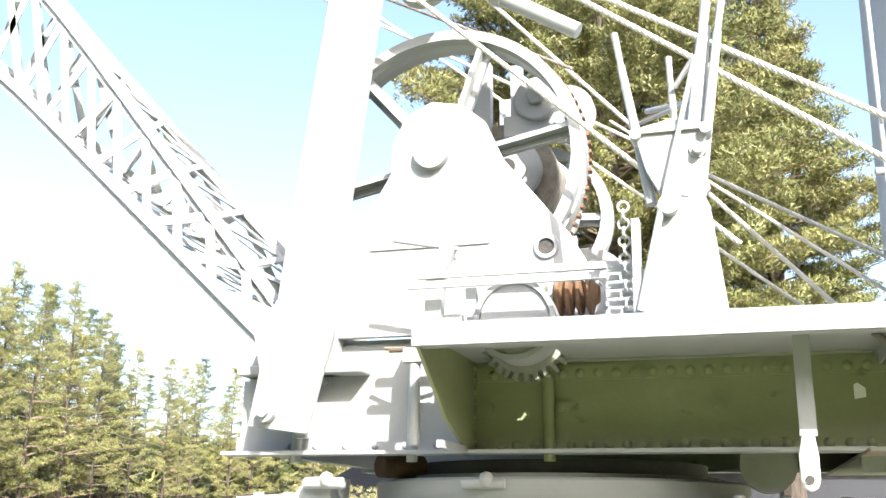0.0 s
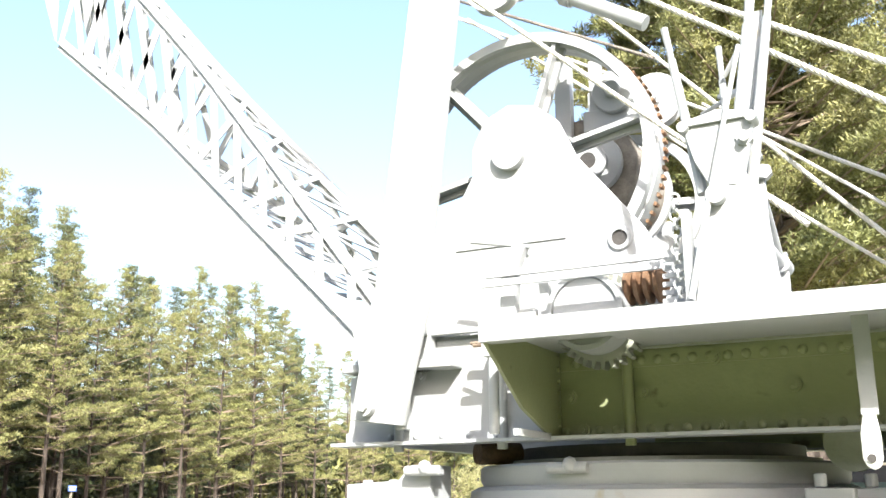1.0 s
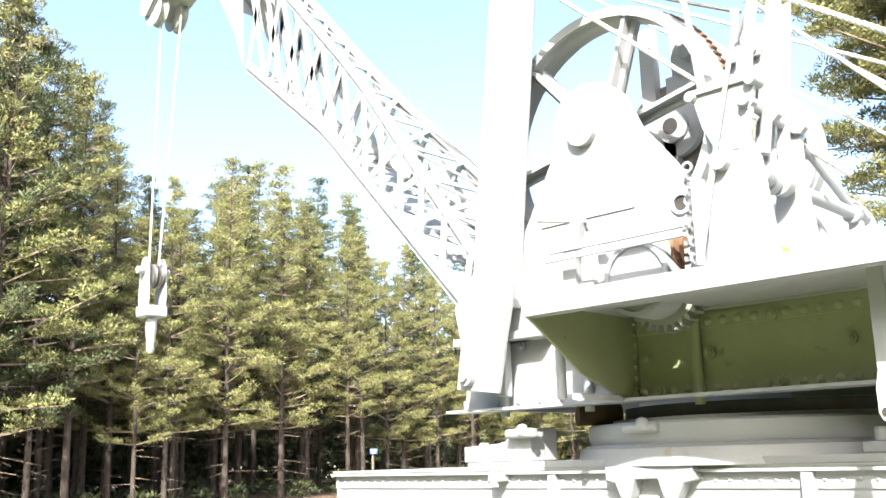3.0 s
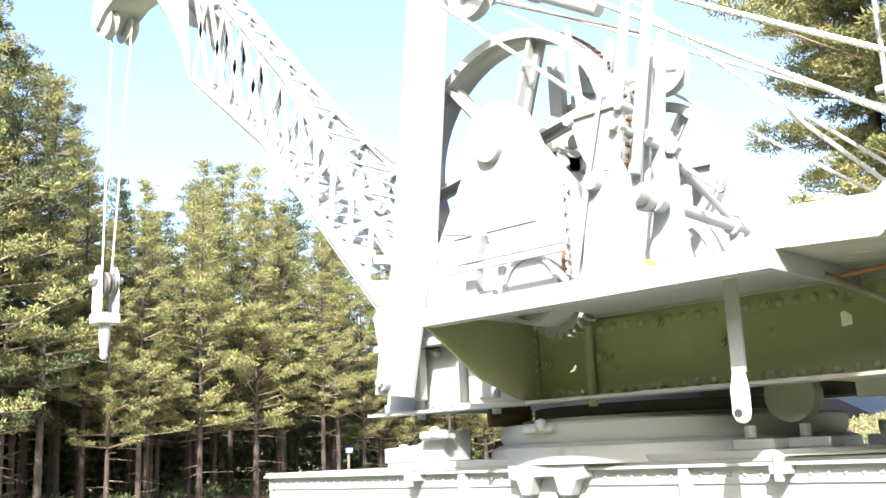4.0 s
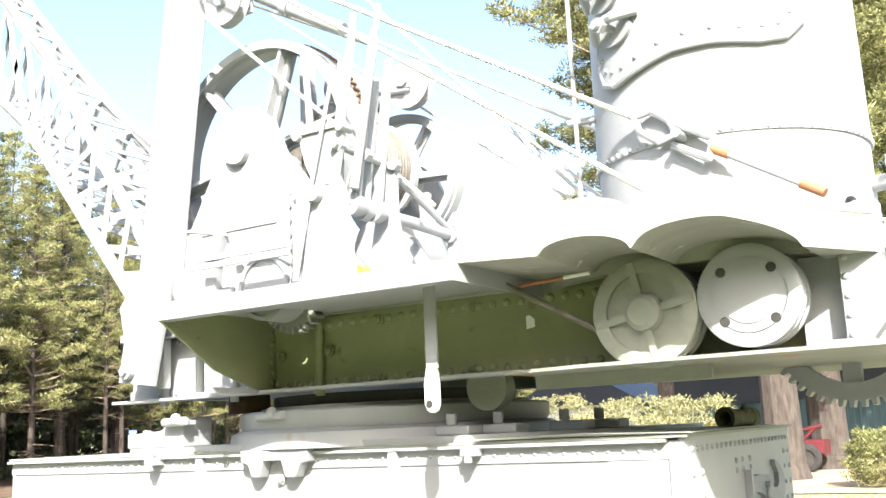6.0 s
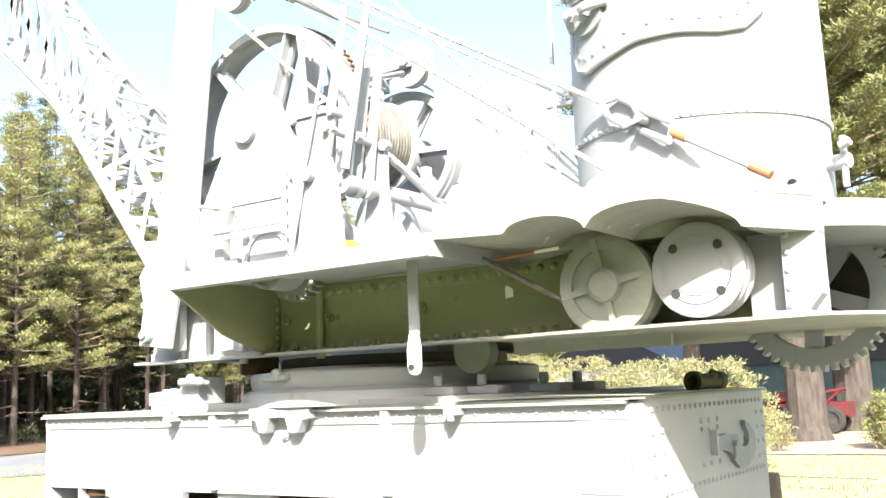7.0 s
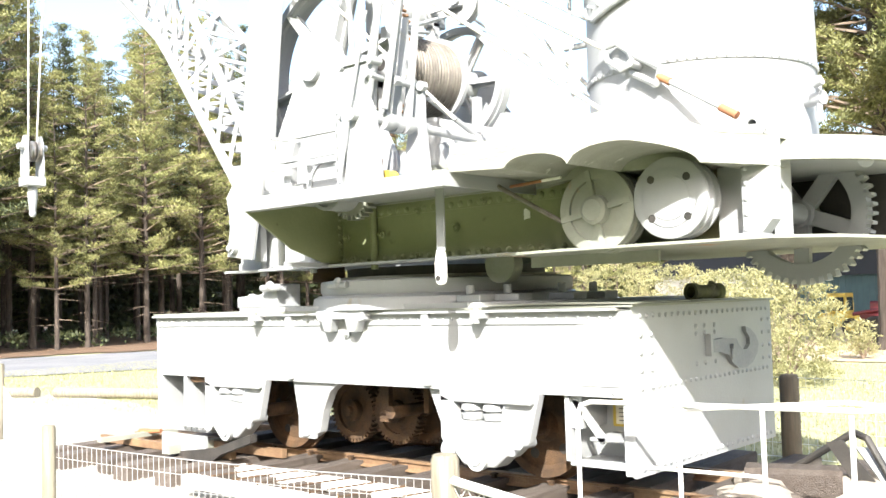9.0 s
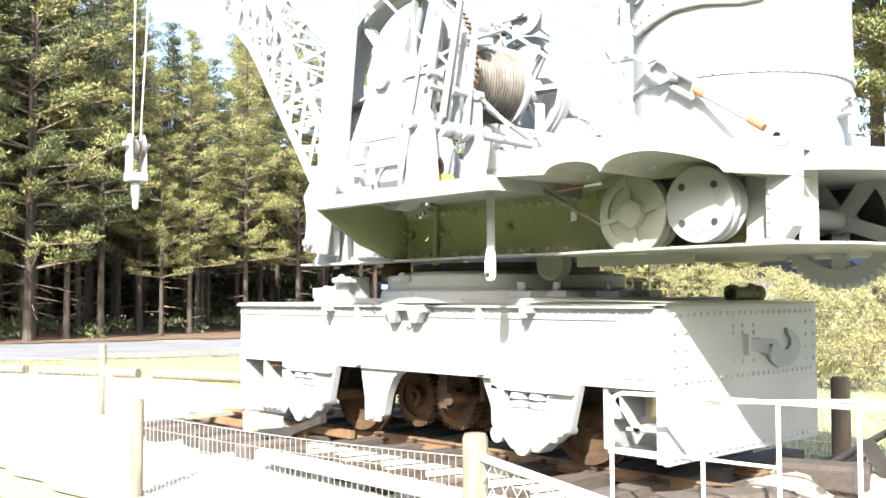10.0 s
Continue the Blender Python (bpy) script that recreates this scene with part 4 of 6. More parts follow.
part("sheave", Build().lathe([(-0.05, 0.03), (-0.05, 0.20), (-0.02, 0.17), (0.02, 0.17), (0.05, 0.20), (0.05, 0.03)], (-0.40, -0.06, 5.29), "y", 36), PAINT, head)
part("hub", Build().rod((-0.40, -0.16, 5.29), (-0.40, 0.10, 5.29), 0.05), PAINT, head)
part("strut", Build().rod((-0.30, 0.1, 5.42), (0.62, 0.15, 4.86), 0.055, seg=16).rod((0.05, 0.12, 5.20), (0.12, 0.12, 5.16), 0.07, seg=16), PAINT, head)
part("fork", Build().box(-0.46, -0.22, -0.10, -0.07, 5.2, 5.5).box(-0.46, -0.22, 0.03, 0.06, 5.2, 5.5), PAINT, head)

rear_head = thing("rear_pulley", "grey guide pulley in a fork behind the control levers", "pulley")
part("sheave", Build().lathe([(-0.05, 0.03), (-0.05, 0.23), (-0.02, 0.20), (0.02, 0.20), (0.05, 0.23), (0.05, 0.03)], (0.30, 1.55, 4.88), "y", 36), PAINT, rear_head)
part("hub", Build().rod((0.30, 1.40, 4.88), (0.30, 1.66, 4.88), 0.05, seg=16), PAINT, rear_head)
part("fork", Build().box(-0.10, 0.36, 1.44, 1.47, 4.82, 4.94).box(-0.10, 0.36, 1.63, 1.66, 4.82, 4.94), PAINT, rear_head, bevel=0.006)
part("bracket", Build().box(-0.22, -0.08, 1.40, 1.70, 4.70, 5.0).prism([(-0.2, 4.2), (-0.08, 4.2), (-0.08, 4.75), (-0.2, 4.75)], 1.50, 1.60), PAINT, rear_head, bevel=0.006)

# A-frame leg
mast = thing("a_frame_leg", "tall pale grey leaning leg of the crane's A-frame", "mast")
part("leg_foot", Build().box(-1.36, -0.96, -0.20, 0.04, 2.83, 2.90), PAINT, mast, bevel=0.008)
part("leg", Build().prism([(-1.34, 2.85), (-0.98, 2.85), (-0.91, 3.5), (-0.70, 5.25), (-0.45, 7.4), (-0.78, 7.4), (-1.05, 5.25), (-1.27, 3.5)], -0.16, 0.0), PAINT, mast, bevel=0.01)

# ---- jib ----
jib = thing("lattice_jib", "long pale grey riveted lattice jib rising from the crane", "jib")
T = []
N = 13
for i in range(N + 1):
    k = i / N
    T.append(((Vector((-1.28 - 4.80 * k, 0, 2.66 + 3.96 * k)), max(0.2, 1.22 - 1.5 * k)),
              (Vector((-1.12 - 5.05 * k, 0, 2.62 + 5.65 * k)), max(0.2, 0.95 - 1.3 * k))))


def bar(b, p, q, w=0.05, d=0.012, n=Vector((0, 1, 0))):
    p, q = Vector(p), Vector(q)
    u = (q - p).normalized()
    s = u.cross(n).normalized() * w / 2
    t = n.normalized() * d / 2
    v = [e + a * s + c * t for e in (p, q) for a, c in ((-1, -1), (1, -1), (1, 1), (-1, 1))]
    b.add(v, [(0, 1, 2, 3), (7, 6, 5, 4), (0, 4, 5, 1), (1, 5, 6, 2), (2, 6, 7, 3), (3, 7, 4, 0)])


def node(i, side, upper):
    p, half = T[i][1 if upper else 0]
    return Vector((0, YC + side * half, 0)) + p


for side in (-1, 1):
    for upper in (False, True):
        b = Build()
        for i in range(N):
            bar(b, node(i, side, upper), node(i + 1, side, upper), 0.13, 0.02)
            bar(b, node(i, side, upper), node(i + 1, side, upper), 0.09, 0.02, Vector((1.17, 0, 1.0)))
        part("chord", b, PAINT, jib)
    for i in range(1, N):
        b = Build()
        bar(b, node(i, side, False), node(i + 1, side, True), 0.075)
        part("lattice_bar", b, PAINT, jib)
        b = Build()
        bar(b, node(i, side, True), node(i + 1, side, False), 0.075)
        part("lattice_bar", b, PAINT, jib)
    foot = part("foot_plate", Build().prism([(-1.42, 2.26), (-1.02, 2.21), (-0.93, 2.60), (-0.82, 3.02), (-1.20, 3.12), (-1.42, 2.86), (-1.36, 2.6)], *((-0.26, -0.22) if side < 0 else (2.64, 2.68))), PAINT, jib, bevel=0.006)
    yp = -0.26 if side < 0 else 2.68
    part("foot_pin", Build().rod((-1.28, yp - 0.06, 2.34), (-1.28, yp + 0.16, 2.34), 0.06, seg=18).rod((-1.28, yp - 0.09, 2.34), (-1.28, yp - 0.05, 2.34), 0.035, seg=6), PAINT, foot)
up_n = Vector((1.17, 0, 1.0))
for upper in (False, True):
    for i in range(2, N + 1):
        b = Build()
        bar(b, node(i, -1, upper), node(i, 1, upper), 0.08, 0.012, up_n)
        part("cross_bar", b, PAINT, jib)
    for i in range(2, N):
        for s in (-1, 1):
            b = Build()
            bar(b, node(i, s, upper), node(i + 1, -s, upper), 0.06, 0.012, up_n)
            part("lattice_bar", b, PAINT, jib)
# swan-necked head
o_low = [(-6.08, 6.62), (-6.30, 7.15), (-6.58, 7.6), (-6.95, 8.05), (-7.35, 8.35), (-7.75, 8.47), (-8.10, 8.46), (-8.38, 8.36), (-8.60, 8.18)]
o_up = [(-6.17, 8.27), (-6.40, 8.60), (-6.75, 8.90), (-7.15, 9.08), (-7.55, 9.15), (-8.0, 9.10), (-8.4, 8.92), (-8.72, 8.62), (-8.80, 8.25)]
outline = o_low[::-1] + o_up
for y in (YC - 0.28, YC + 0.26):
    part("neck_plate", Build().prism(outline[::-1], y, y + 0.02), PAINT, jib)
for i in range(len(o_low) - 1):
    (x0, z0), (x1, z1) = o_low[i], o_low[i + 1]
    if i > 1:
        part("neck_soffit", Build().add([(x0, YC - 0.28, z0), (x1, YC - 0.28, z1), (x1, YC + 0.28, z1), (x0, YC + 0.28, z0), (x0, YC - 0.28, z0 + 0.012), (x1, YC - 0.28, z1 + 0.012), (x1, YC + 0.28, z1 + 0.012), (x0, YC + 0.28, z0 + 0.012)],
             [(0, 1, 2, 3), (7, 6, 5, 4), (0, 4, 5, 1), (1, 5, 6, 2), (2, 6, 7, 3), (3, 7, 4, 0)]), PAINT, jib)
HX, HZ = o_low[-1]
for y in (YC - 0.22, YC + 0.1):
    part("head_sheave", Build().lathe([(0.0, 0.03), (0.0, 0.24), (0.04, 0.20), (0.08, 0.20), (0.12, 0.24), (0.12, 0.03)], (HX + 0.10, y, HZ + 0.08), "y", 32), PAINT, jib)

# ---- hook block ----
HB = Vector((-8.62, YC, 3.55))
block = thing("hook_block", "grey twin-sheave hook block hanging on wire ropes", "hook block")
for y in (-0.16, 0.14):
    part("cheek", Build().prism([(HB.x - 0.12, HB.z + 0.05), (HB.x + 0.12, HB.z + 0.05), (HB.x + 0.17, HB.z + 0.3), (HB.x + 0.14, HB.z + 0.85), (HB.x + 0.05, HB.z + 1.0), (HB.x - 0.05, HB.z + 1.0), (HB.x - 0.14, HB.z + 0.85), (HB.x - 0.17, HB.z + 0.3)], HB.y + y, HB.y + y + 0.03), PAINT, block, bevel=0.006)
part("crosshead", Build().box(HB.x - 0.16, HB.x + 0.16, HB.y - 0.2, HB.y + 0.2, HB.z + 0.02, HB.z + 0.20), PAINT, block, bevel=0.02)
for y in (-0.09, 0.03):
    part("sheave", Build().lathe([(0.0, 0.03), (0.0, 0.20), (0.02, 0.16), (0.05, 0.16), (0.07, 0.20), (0.07, 0.03)], (HB.x, HB.y + y, HB.z + 0.70), "y", 28), CHROME, block)
part("sheave_pin", Build().rod((HB.x, HB.y - 0.28, HB.z + 0.78), (HB.x, HB.y + 0.28, HB.z + 0.78), 0.06), PAINT, block)
block.matrix_basis = Matrix.Translation(HB * 0.15 + Vector((0, 0, 0.22))) @ Matrix.Scale(0.85, 4)
part("hook_shank", Build().rod((HB.x, HB.y, HB.z - 0.12), (HB.x, HB.y, HB.z + 0.12), 0.09).rod((HB.x, HB.y, HB.z - 0.48), (HB.x, HB.y, HB.z - 0.12), 0.06, 0.10).ball((HB.x, HB.y, HB.z - 0.5), 0.07), PAINT, block)

# ---- boiler ----
BX, BY, BR = 3.30, 0.82, 0.86
boiler = thing("vertical_boiler", "tall pale grey riveted vertical boiler on the crane's tail", "boiler")
shell = part("shell", Build().lathe([(2.70, 0.0), (2.70, BR + 0.0), (3.40, BR), (3.40, BR + 0.012), (6.8, BR - 0.03), (6.9, 0.0)], (BX, BY, 0), "z", 96), PAINT, boiler)
for i in range(46):
    a = math.radians(-170 + i * 4.4)
    under(RIVET, "rivet", shell, Matrix.Translation((BX + (BR + 0.010) * math.cos(a), BY + (BR + 0.010) * math.sin(a), 3.42)) @ Matrix.Rotation(a, 4, "Z") @ TO_RIGHT)
part("base_ring", Build().lathe([(2.70, BR), (2.70, BR + 0.05), (2.75, BR + 0.05), (2.78, BR)], (BX, BY, 0), "z", 72), PAINT, boiler)


def on_shell(u, z, off):
    """A place on the shell: u metres round from the front."""
    a = u / BR - math.pi / 2
    return Vector((BX + (BR + off) * math.cos(a), BY + (BR + off) * math.sin(a), z))


# raised door patch with bulging lower corners
half = [(-0.62, 4.25), (-0.63, 4.02), (-0.58, 3.90), (-0.48, 3.86), (-0.30, 3.90), (-0.05, 3.96), (0.20, 3.96), (0.45, 3.93), (0.60, 3.95), (0.72, 4.06), (0.78, 4.25)]
low = [half[0]]
for a, b2 in zip(half, half[1:]):
    for k in (0.34, 0.67, 1.0):
        low.append((a[0] + (b2[0] - a[0]) * k, a[1] + (b2[1] - a[1]) * k))
top = [(u, 5.2 + 0.15 * math.cos(u * 2)) for u, _ in low]
v = [on_shell(u, z, 0.045) for u, z in low] + [on_shell(u, z, 0.045) for u, z in top] + [on_shell(u, z, 0.0) for u, z in low] + [on_shell(u, z, 0.0) for u, z in top]
m = len(low)
f = [(i, i + 1, m + i + 1, m + i) for i in range(m - 1)] + [(2 * m + i, i, i + 1, 2 * m + i + 1) for i in range(m - 1)] + [(0, 2 * m, 3 * m, m), (m - 1, 2 * m - 1, 4 * m - 1, 3 * m - 1)]
patch = part("door_patch", Build().add(v, f), PAINT, boiler, "raised riveted door patch")
part("patch_bead", Build().pipe([on_shell(u, z, 0.03) for u, z in low], 0.022, 8), PAINT, patch)
for (u, z) in low[2:-2:2]:
    p = on_shell(u * 0.93, z + 0.08, 0.045)
    a = (u * 0.93) / BR - math.pi / 2
    under(RIVET, "rivet", patch, Matrix.Translation(p) @ Matrix.Rotation(a, 4, "Z") @ TO_RIGHT)


def clamp(u, z, s=1.0):
    c = part("mudhole_clamp", Build().pipe([on_shell(u - 0.16 * s, z - 0.03, 0.06), on_shell(u - 0.07 * s, z + 0.02, 0.15), on_shell(u + 0.07 * s, z + 0.03, 0.15), on_shell(u + 0.17 * s, z + 0.05, 0.06)], 0.03 * s, 10)
             .rod(on_shell(u, z, 0.03), on_shell(u, z, 0.22), 0.028 * s), PAINT, boiler)
    part("clamp_nut", Build().rod(on_shell(u, z, 0.15), on_shell(u, z, 0.19), 0.05 * s, seg=6), PAINT, c)
    part("clamp_lid", Build().add([on_shell(u + 0.13 * s * math.cos(t * math.pi / 8), z - 0.02 + 0.09 * s * math.sin(t * math.pi / 8), o) for o in (0.045, 0.075) for t in range(16)],
         [tuple(range(15, -1, -1)), tuple(range(16, 32))] + [(i, (i + 1) % 16, 16 + (i + 1) % 16, 16 + i) for i in range(16)]), PAINT, c)


clamp(-0.42, 4.22, 1.1)
clamp(-0.50, 4.48, 1.1)
clamp(0.34, 4.42, 1.1)
clamp(-0.52, 2.98, 0.6)
fit = part("gauge_fitting", Build().rod((4.16, 0.75, 3.12), (4.30, 0.70, 3.12), 0.05).rod((4.27, 0.70, 2.95), (4.27, 0.70, 3.28), 0.022).rod((4.27, 0.62, 3.20), (4.33, 0.60, 3.22), 0.03), PAINT, boiler)
part("left_pipe", Build().pipe([(2.42, 0.35, 2.8), (2.42, 0.35, 6.5)], 0.016, 8), PAINT, boiler)
part("pipe_clip", Build().rod((2.36, 0.35, 3.78), (2.62, 0.38, 3.78), 0.025), PAINT, boiler)
part("rear_drop_pipe", Build().pipe([(4.35, 0.9, 2.72), (4.55, 0.75, 2.75), (4.6, 0.6, 2.62)], 0.05, 12), PAINT, boiler)


# ---- wire ropes ----
def laid_rope(name, p, q, r, label, mat=ROPE, pitch=0.16, strands=4):
    """A rope of twisted strands between two places."""
    p, q = Vector(p), Vector(q)
    L = (q - p).length
    d = (q - p) / L
    a = d.orthogonal().normalized()
    b2 = d.cross(a)
    th = thing(name, label, "wire rope", "wire ropes of the crane")
    steps = int(L / pitch * 7)
    for s in range(strands):
        v, f = [], []
        for i in range(steps + 1):
            t = i / steps
            an = 2 * math.pi * (s / strands + t * L / pitch)
            c = p.lerp(q, t) + (a * math.cos(an) + b2 * math.sin(an)) * r * 0.55
            for k in range(5):
                w = 2 * math.pi * k / 5
                v.append(c + (a * math.cos(w) + b2 * math.sin(w)) * r * 0.52)
        for i in range(steps):
            for k in range(5):
                f.append((i * 5 + k, i * 5 + (k + 1) % 5, i * 5 + 5 + (k + 1) % 5, i * 5 + 5 + k))
        ob = new("strand", raw_mesh("strand", v, f, mat))
        smooth_by_angle(ob.data, 80)
        ob.parent = th
    return th


stay = "thick galvanised wire rope stretched to the crane's tail"
laid_rope("stay_rope", (-2.4, -0.24, 6.92), (2.98, -0.06, 3.59), 0.019, stay)
laid_rope("stay_rope", (-2.4, -0.46, 7.07), (3.25, -0.26, 2.96), 0.018, stay)
laid_rope("hoist_rope", (-0.55, -0.23, 5.20), (1.55, -0.10, 3.26), 0.017, "wire rope running from the guide pulley past the main gear")
laid_rope("hoist_rope", (-1.4, 1.60, 6.05), (2.45, 2.25, 2.99), 0.015, "wire rope running down behind the winch")
laid_rope("hoist_rope", (-1.0, 1.64, 6.75), (2.6, 1.70, 2.80), 0.018, "wire rope running down behind the winch")
laid_rope("stay_rope", (-2.4, 2.60, 6.92), (3.0, 2.50, 3.59), 0.018, stay)
laid_rope("hoist_rope", (0.6, 1.95, 4.95), (2.5, 1.1, 3.17), 0.014, "wire rope running down behind the winch")
laid_rope("jib_rope", (-6.2, 1.21, 8.7), (0.45, 1.0, 5.0), 0.014, "dark thin wire rope leading from the jib head", ROPE_DARK)
for dx, dy in ((-0.03, -0.10), (0.05, 0.08)):
    laid_rope("fall_rope", (HX + 0.22 + dx * 3, YC + dy, HZ), (HB.x + dx, YC + dy * 0.5, HB.z + 0.72), 0.016, "wire rope that carries the hook block", ROPE)

# turnbuckle in front of the boiler
tb = thing("turnbuckle", "white rigging screw with shackles and orange threaded ends", "turnbuckle")
A, E2 = Vector((2.98, -0.06, 3.59)), Vector((4.17, -0.17, 2.84))


def along(t, off=(0, 0, 0)):
    return A.lerp(E2, t) + Vector(off)


part("thimble", Build().pipe([along(0.0), along(0.06, (0.04, 0, 0.06)), along(0.16, (0.03, 0, 0.05)), along(0.22), along(0.16, (-0.04, 0, -0.07)), along(0.05, (-0.03, 0, -0.06)), along(0.0)], 0.022, 8), PAINT, tb)
part("shackle", Build().pipe([along(0.20, (0.02, 0, 0.05)), along(0.38, (0.03, 0, 0.05)), along(0.40, (-0.03, 0, -0.05)), along(0.22, (-0.03, 0, -0.06))], 0.024, 8).rod(along(0.24, (0, -0.10, 0)), along(0.24, (0, 0.08, 0)), 0.028), PAINT, tb)
part("threaded_end", Build().rod(along(0.39), along(0.47), 0.028), ORANGE, tb, "orange-primed threaded end")
part("screw_rod", Build().rod(along(0.47), along(0.80), 0.02), PAINT, tb)
part("threaded_end", Build().rod(along(0.79), along(0.89), 0.029), ORANGE, tb, "orange-primed threaded end")
part("anchor_eye", Build().lathe([(-0.065, 0.03), (-0.065, 0.10), (0.062, 0.10), (0.062, 0.03)], tuple(E2), "y", 20), PAINT, tb)

# ---- ground ----
def sheet(name, outline, z, mat, label, category, thick=0.0):
    """A flat piece of ground cut into a grid of its own outline, gently uneven at the rim."""
    th = new(name, raw_mesh(name, [(x, y, z) for x, y in outline], [tuple(range(len(outline)))], mat))
    return tagged(th, label, category, kind="structure")


rng = random.Random(4)
gv, gf = [], []
steps = [-2500, -900, -400, -200] + list(range(-120, 121, 8)) + [200, 400, 900, 2500]
for y in steps:
    for x in steps:
        r = math.hypot(x, y)
        gv.append((x, y, -0.02 if r < 22 else -0.02 + 0.25 * noise.noise(Vector((x * 0.03, y * 0.03, 0))) * min(1.0, (r - 22) / 60)))
n = len(steps)
for j in range(n - 1):
    for i in range(n - 1):
        gf.append((j * n + i, j * n + i + 1, (j + 1) * n + i + 1, (j + 1) * n + i))
tagged(new("ground", raw_mesh("ground", gv, gf, GRASS)), "dry yellowish mown grass reaching the trees", "ground", kind="structure")


def wobble(points, amount, seed, sub=6):
    r = random.Random(seed)
    out = []
    for a, b in zip(points, points[1:] + points[:1]):
        for i in range(sub):
            k = i / sub
            out.append((a[0] + (b[0] - a[0]) * k + r.uniform(-amount, amount), a[1] + (b[1] - a[1]) * k + r.uniform(-amount, amount)))
    return out


sheet("gravel_yard", wobble([(-4.2, -2.9), (0.0, -2.8), (5.0, -2.7), (9.0, -2.2), (9.5, -1.0), (5.5, 2.6), (-6.0, 2.8), (-13.0, 4.2), (-14.5, 1.5), (-9.0, -1.2)], 0.12, 2, 8), 0.004, GRAVEL, "pale crushed gravel round the crane", "gravel")
sheet("gravel_path", wobble([(-30.0, -6.0), (-24.0, -8.5), (-9.0, 0.6), (-10.5, 2.2), (-14, 3.0)], 0.12, 3, 8), 0.008, GRAVEL, "pale gravel path beside the lawn", "path")
sheet("road", [(-31.0, -30.0), (-21.5, 2.0), (-16.0, 14.0), (-14.0, 60.0), (-24.0, 60.0), (-27.5, 18.0), (-31.5, 6.0), (-42.0, -30.0)], 0.012, ASPHALT, "worn grey asphalt road before the pine trees", "road")
sheet("forest_floor", wobble([(-31.8, 6.0), (-28.5, 18.0), (-26.0, 60.0), (-30.0, 140.0), (-140.0, 140.0), (-140.0, -70.0), (-46.0, -40.0)], 0.5, 5, 14), 0.03, DUFF, "brown pine-needle litter under the trees", "forest floor")
sheet("earth_bank", wobble([(-9.0, 17.0), (7.0, 17.5), (9.0, 21.0), (12.0, 60.0), (-16.0, 60.0), (-10.0, 23.0)], 0.5, 6, 8), 0.006, DIRT, "dry bare earth round the big pine trunks", "earth")

# Turf added mostly out of view, to darken and green the bounce light.
sheet("turf", wobble([(-40, -60), (60, -60), (60, -2.3), (9.0, -2.4), (5.0, -2.8), (1.5, -2.9), (-0.5, -3.0), (-4.0, -4.0), (-8.0, -5.0), (-40, -16)], 0.15, 7, 8), -0.008, BOUNCE_TURF, "mostly unseen dark green turf added in front of the crane", "turf")

# loose stones on the yard
sv, sf = [], []
for i in range(5200):
    x, y = rng.uniform(-4.5, 5.5), rng.uniform(-2.5, 2.5)
    s = rng.uniform(0.012, 0.035)
    k = len(sv)
    sv += [(x + s * math.cos(a) * rng.uniform(0.7, 1.2), y + s * math.sin(a) * rng.uniform(0.7, 1.2), 0.004) for a in (0.2, 1.8, 3.2, 4.8)] + [(x, y, 0.004 + s * rng.uniform(0.5, 0.9))]
    sf += [(k, k + 1, k + 4), (k + 1, k + 2, k + 4), (k + 2, k + 3, k + 4), (k + 3, k, k + 4)]
tagged(new("gravel_stones", raw_mesh("gravel_stones", sv, sf, STONE)), "loose pale gravel stones on the yard", "gravel", kind="stuff")


def grass_patch(name, where, count, seed, h=(0.02, 0.06)):
    r = random.Random(seed)
    v, f = [], []
    for i in range(count):
        x, y = where(r)
        a, hh, w = r.uniform(0, 6.28), r.uniform(*h), r.uniform(0.006, 0.014)
        dx, dy = math.cos(a), math.sin(a)
        k = len(v)
        v += [(x - dx * w, y - dy * w, -0.02), (x + dx * w, y + dy * w, -0.02), (x + dy * hh * 0.5, y - dx * hh * 0.5, hh)]
        f.append((k, k + 1, k + 2))
    tagged(new(name, raw_mesh(name, v, f, BLADES)), "short dry grass blades", "grass", kind="stuff")


grass_patch("lawn_grass", lambda r: (r.uniform(-22, -7.0), r.uniform(2.6, 13)), 26000, 8)
grass_patch("rear_grass", lambda r: (r.uniform(-6, 6), r.uniform(3.2, 17)), 26000, 9)
grass_patch("verge_grass", lambda r: (r.gauss(-6.3, 0.6), r.gauss(-3.6, 0.9)), 4000, 10)

# ---- railway track ----
track = thing("railway_track", "short weathered railway track with timber sleepers", "railway track")
TZ = 0.215
for y in (YC - 0.535, YC + 0.535):
    prof = [(y - 0.055, 0.11), (y + 0.055, 0.11), (y + 0.055, 0.12), (y + 0.010, 0.135), (y + 0.010, 0.185), (y + 0.032, 0.195), (y + 0.032, TZ), (y - 0.032, TZ), (y - 0.032, 0.195), (y - 0.010, 0.185), (y - 0.010, 0.135), (y - 0.055, 0.12)]
    part("rail", Build().prism([p for p in prof], -4.6, 5.4, "x"), RAIL, track)
sl = Build().slab(-0.13, 0.13, -2.03, 1.95, -0.04, 0.17, 0.025).mesh("sleeper")
sl.materials.append(SLEEPER)
for i, x in enumerate([-4.3 + 0.62 * k for k in range(16)]):
    under(sl, "sleeper", track, pose(x, YC + rng.uniform(-0.08, 0.08), rng.uniform(-0.01, 0.005), 0, 0, rng.uniform(-2, 2)))

spike = Build().box(-0.018, 0.018, -0.018, 0.018, 0.0, 0.03).box(-0.026, 0.026, -0.026, 0.026, 0.03, 0.045).mesh("spike")
spike.materials.append(RUST)
for k in range(16):
    for y in (YC - 0.61, YC - 0.46):
        under(spike, "spike", track, pose(-4.3 + 0.62 * k, y, 0.165))

